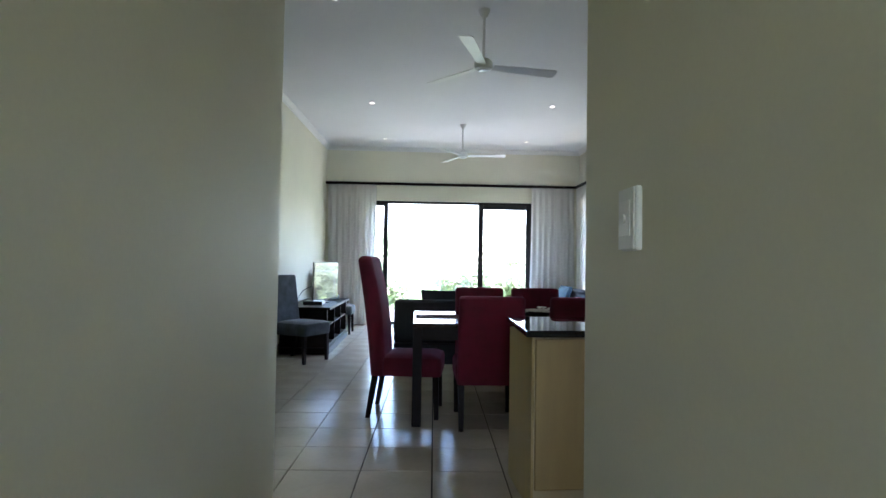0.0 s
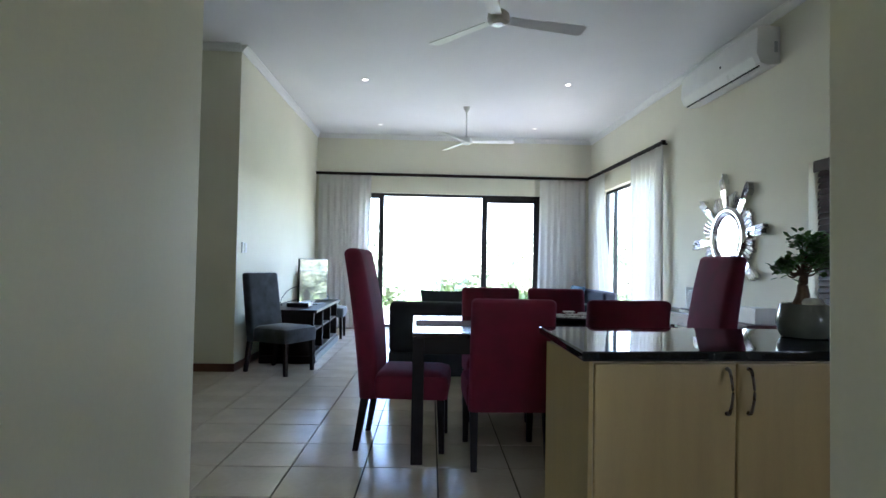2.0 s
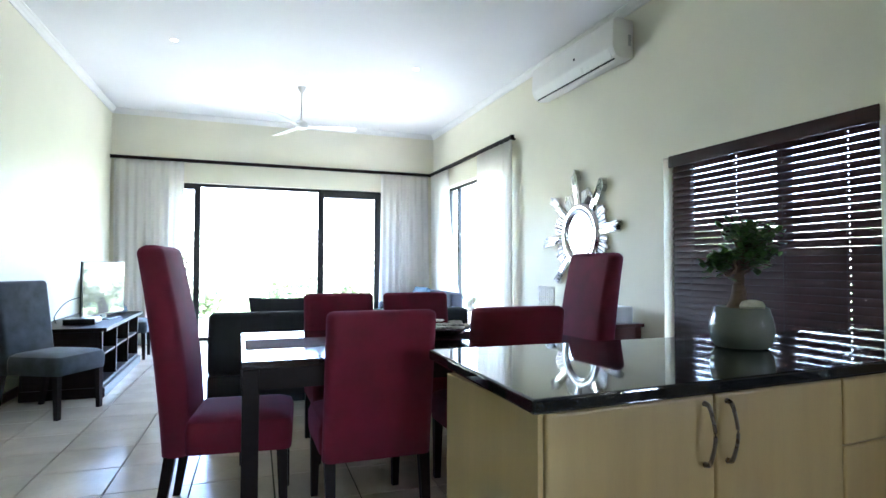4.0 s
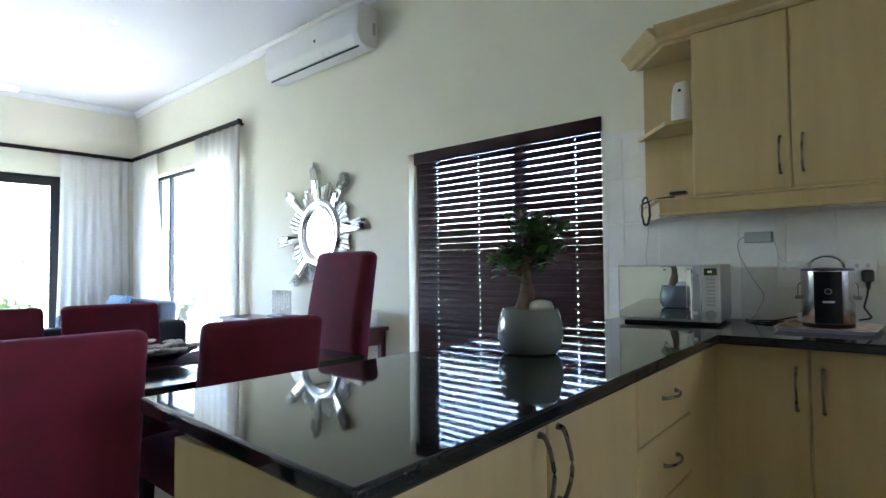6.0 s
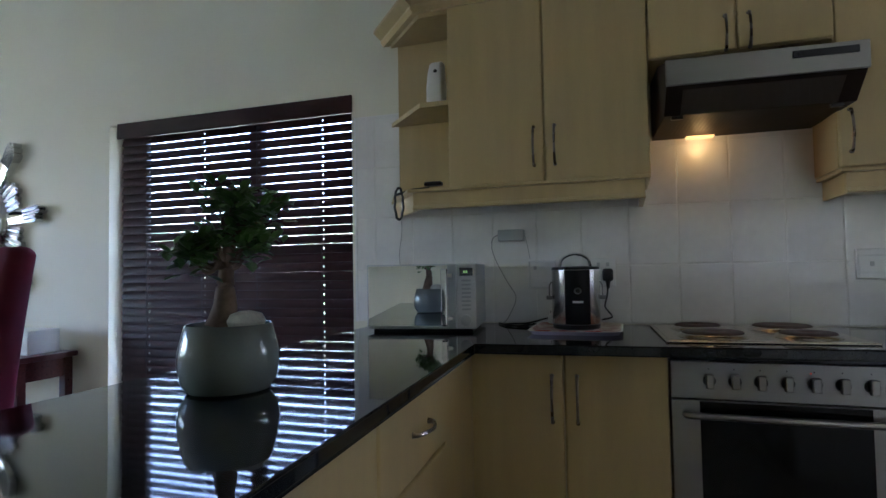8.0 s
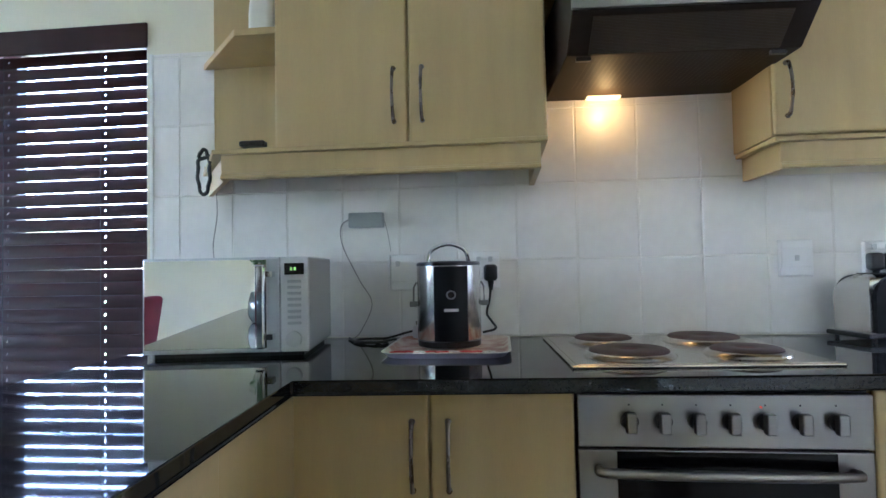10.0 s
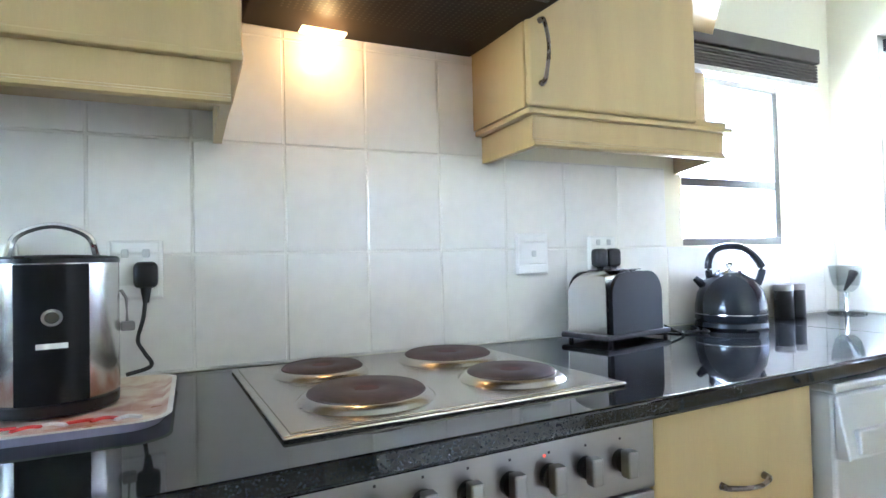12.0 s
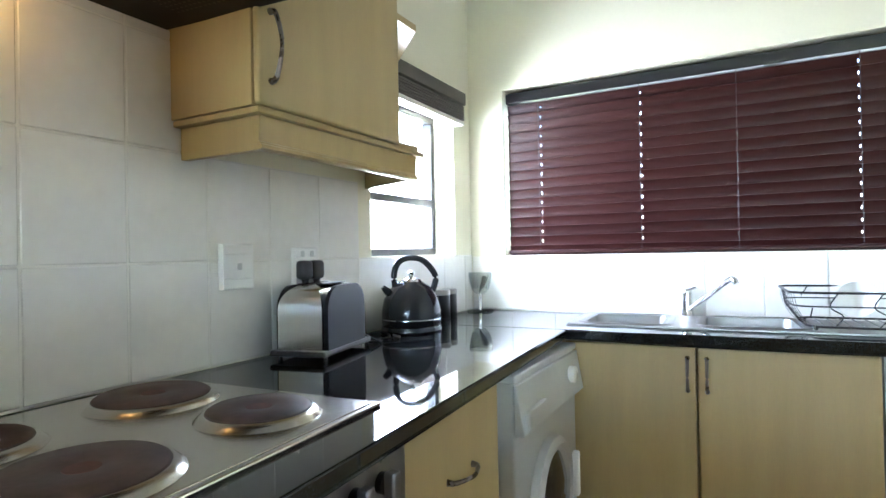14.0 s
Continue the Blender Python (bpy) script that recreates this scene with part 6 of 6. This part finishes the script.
fan(1.46, 6.88, 12)
fan(1.60, 11.02, -6)
for x, y in ((0.14, 6.75), (0.2, 9.91), (2.80, 9.85), (0.25, 12.2), (2.87, 12.18)):
    dl = thing("downlight", "small round recessed ceiling downlight, lit", "downlight", (x, y, CEIL), group="ceiling downlights")
    part("bezel", lathe((x, y, CEIL - 0.006), [(0.036, 0.0), (0.046, 0.0015), (0.046, 0.006)], 28, cap=False), WHITEPL, dl, smooth=True)
    part("lamp", cyl((x, y, CEIL - 0.004), 0.035, 0.003), SPOTGLOW, dl, "lit lamp face")
csw = thing("light_switch", "cream light switch plate in a raised surface box", "switch", (COR_E, 3.085, 1.322))
part("back_box", box(COR_E - 0.016, COR_E, 3.040, 3.130, 1.254, 1.390, 0.006), WHITEPL, csw)
part("plate", box(COR_E - 0.021, COR_E - 0.0165, 3.043, 3.127, 1.257, 1.387, 0.002), WHITEPL, csw)
part("module", box(COR_E - 0.024, COR_E - 0.0215, 3.056, 3.114, 1.285, 1.359, 0.001), WHITEPL, csw)
part("rocker", cyl((COR_E - 0.024, 3.085, 1.322), 0.010, -0.004, "x", seg=16), WHITEPL, csw)

# ---- outdoors ----
single("ground", box(-200, 200, -200, 400, -0.45, -0.35), GRASS, "open lawn reaching to the horizon", "ground", "structure")
single("terrace", box(-3, EAST + 5.5, NORTH + T + 0.001, NORTH + 4.5, -0.34, -0.03), PAVE, "grey sunlit paved terrace outside the sliding door", "terrace", "structure")
single("pavement", box(EAST + T + 0.001, EAST + 5.5, -3, NORTH + T, -0.34, -0.03), PAVE, "grey sunlit paving beside the house", "paving", "structure")
single("pavement", box(-4, EAST + T, -8, -1.4, -0.34, -0.03), PAVE, "grey sunlit paving behind the kitchen", "paving", "structure")
single("floor_slab", box(-3.9, EAST + T, -1.3, NORTH + T, -0.3, -0.012), GROUT, "tiled floor base with dark grout", "floor", "structure")
rl = thing("terrace_railing", "thin metal railing along the terrace edge", "railing", (1.5, NORTH + 4.3, -0.03))
part("top_rail", tube([(-3, NORTH + 4.3, 0.95), (9, NORTH + 4.3, 0.95)], 0.02, 8), SILVERPL, rl)
for i in range(9):
    part("post", tube([(-3 + 1.5 * i, NORTH + 4.3, -0.03), (-3 + 1.5 * i, NORTH + 4.3, 0.95)], 0.018, 8), SILVERPL, rl)
rnd = random.Random(11)


def tree(x, y, h, r):
    t = thing("tree", "leafy garden tree beyond the terrace", "tree", (x, y, -0.35), group="garden trees")
    bm = tube(curve([(x, y, -0.35), (x + 0.1, y, h * 0.3), (x, y + 0.1, h * 0.6)], 5), 0.2, 8, radii=[0.16 - 0.01 * i for i in range(11)])
    for k in range(5):
        a = k * 1.3
        tube([(x, y, h * (0.3 + 0.06 * k)), (x + 0.5 * r * math.cos(a), y + 0.5 * r * math.sin(a), h * (0.5 + 0.07 * k))], 0.05, 6, bm, radii=[0.06, 0.025])
    part("trunk", bm, TRUNK, t)
    V, F = [], []
    for k in range(26):
        a, b = rnd.uniform(0, 6.28), rnd.uniform(-1, 1)
        c = Vector((x + r * 0.8 * math.cos(a) * rnd.random() ** 0.5, y + r * 0.8 * math.sin(a) * rnd.random() ** 0.5, h * 0.62 + b * h * 0.36))
        for q in range(70):
            p = c + Vector((rnd.gauss(0, r * 0.18), rnd.gauss(0, r * 0.18), rnd.gauss(0, r * 0.14)))
            u = Vector((rnd.uniform(-1, 1), rnd.uniform(-1, 1), rnd.uniform(-1, 1))).normalized() * 0.10
            w = u.cross(Vector((rnd.uniform(-1, 1), rnd.uniform(-1, 1), 0.5))).normalized() * 0.06
            i = len(V)
            V += [p - u, p + w, p + u, p - w]
            F.append((i, i + 1, i + 2, i + 3))
    me = bpy.data.meshes.new("crown")
    me.from_pydata([v - Vector((x, y, -0.35)) for v in V], [], F)
    me.materials.append(HEDGE)
    ob = new("crown", me)
    ob.parent = t
    tagged(ob, kind="stuff")


for i in range(9):
    tree(-9 + 3.6 * i + rnd.uniform(-1, 1), NORTH + 13 + rnd.uniform(-2, 7), rnd.uniform(1.6, 3.0), rnd.uniform(1.3, 2.2))
for i in range(9):
    tree(-6 + 2.0 * i + rnd.uniform(-0.6, 0.6), NORTH + 6.4 + rnd.uniform(0, 2.5), rnd.uniform(0.7, 1.1), rnd.uniform(0.9, 1.3))
for i in range(4):
    tree(EAST + 10 + rnd.uniform(-1, 3), 3 + 4 * i, rnd.uniform(2.0, 3.2), rnd.uniform(1.2, 1.8))

# ---- tiles ----
wrap = lambda me, m: (me.materials.append(m), me)[1]


def tile_mesh(w, h, d, m, bev=0.002):
    return wrap(finish("tile", box(-w / 2, w / 2, -h / 2, h / 2, 0, d, bev, seg=1), []), m)


# wall tiles: courses on the east wall and under the sink window
TW, TH, ROW0 = 0.203, 0.258, 0.904
east_tile = tile_mesh(TW - 0.004, TH - 0.004, 0.008, WALLTILE)
gb1 = bmesh.new()
for k in range(-11, 8):
    a, b = max(4.05 + k * TW, SOUTH + 0.010), min(4.05 + (k + 1) * TW, BW[0] - 0.03)
    if b - a < 0.012:
        continue
    mid = (a + b) / 2
    top = 1.95 if mid > 5.1 else 1.162 if mid < SW[1] else 1.42 if mid < 3.45 else 1.70
    box(EAST - 0.0072, EAST - 0.0005, a, b, TOP + 0.002, top, bm=gb1)
    for j in range(5):
        c, d = max(ROW0 + j * TH, TOP + 0.002), min(ROW0 + (j + 1) * TH, top)
        if d - c > 0.012:
            ob = new("tile", east_tile)
            ob.parent = wall_east
            ob.matrix_basis = Matrix.Translation((EAST - 0.001, mid, (c + d) / 2)) @ Matrix.Rotation(radians(-90), 4, "Y") @ Matrix.Diagonal(((d - c - 0.004) / (TH - 0.004), (b - a - 0.004) / (TW - 0.004), 1, 1)) @ Matrix.Rotation(radians(90), 4, "Z")
part("grout", gb1, WGROUT, wall_east)
south_tile = tile_mesh(TW - 0.004, 0.25 - 0.004, 0.008, WALLTILE)
part("grout", box(2.0, EAST - 0.01, SOUTH + 0.0005, SOUTH + 0.0072, TOP + 0.002, 1.153), WGROUT, wall_south)
for i in range(10):
    ob = new("tile", south_tile)
    ob.parent = wall_south
    ob.matrix_basis = Matrix.Translation((EAST - 0.01 - TW * (i + 0.5), SOUTH + 0.001, TOP + 0.002 + 0.1255)) @ Matrix.Rotation(radians(-90), 4, "X")
part("trim", box(EAST - 0.012, EAST - 0.001, BW[0] - 0.03, BW[0] - 0.018, TOP, 1.95), WHITEPL, wall_east)

# floor tiles, laid a little askew: the nearest ones single, the rest joined
FT, FX, FY = 0.4215, 0.19, 6.115
floor = thing("floor", "beige glazed square floor tiles with dark grout", "floor", (0, 0, 0), kind="structure")
ftile = tile_mesh(FT - 0.009, FT - 0.009, 0.011, FLOOR, 0.0)
V, F = [], []
for i in range(-9, 11):
    for j in range(-17, 18):
        x, y = FX + FT * (i + 0.5), FY + FT * (j + 0.5)
        if not (-3.7 < x < EAST + 0.2 and -1.1 < y < NORTH + 0.15):
            continue
        if WEST - 0.2 < x < 2.4 and 4.2 < y < NORTH:
            ob = new("tile", ftile)
            ob.parent = floor
            ob.location = (x, y, -0.0112 + 0.0004 * rnd.random())
        else:
            h = FT / 2 - 0.0045
            k = len(V)
            V += [(x - h, y - h, 0), (x + h, y - h, 0), (x + h, y + h, 0), (x - h, y + h, 0)]
            F.append((k, k + 1, k + 2, k + 3))
            W = [(x - h, y - h, -0.011), (x + h, y - h, -0.011), (x + h, y + h, -0.011), (x - h, y + h, -0.011)]
            V += W
            F += [(k, k + 4, k + 5, k + 1), (k + 1, k + 5, k + 6, k + 2), (k + 2, k + 6, k + 7, k + 3), (k + 3, k + 7, k + 4, k)]
me = bpy.data.meshes.new("tile_field")
me.from_pydata(V, [], F)
me.materials.append(FLOOR)
ob = new("tile_field", me)
ob.parent = floor
tagged(ob, kind="stuff")
floor.matrix_basis = Matrix.Translation((0.6, 6.09, 0)) @ Matrix.Rotation(radians(-1.6), 4, "Z") @ Matrix.Translation((-0.605, -6.115, 0))
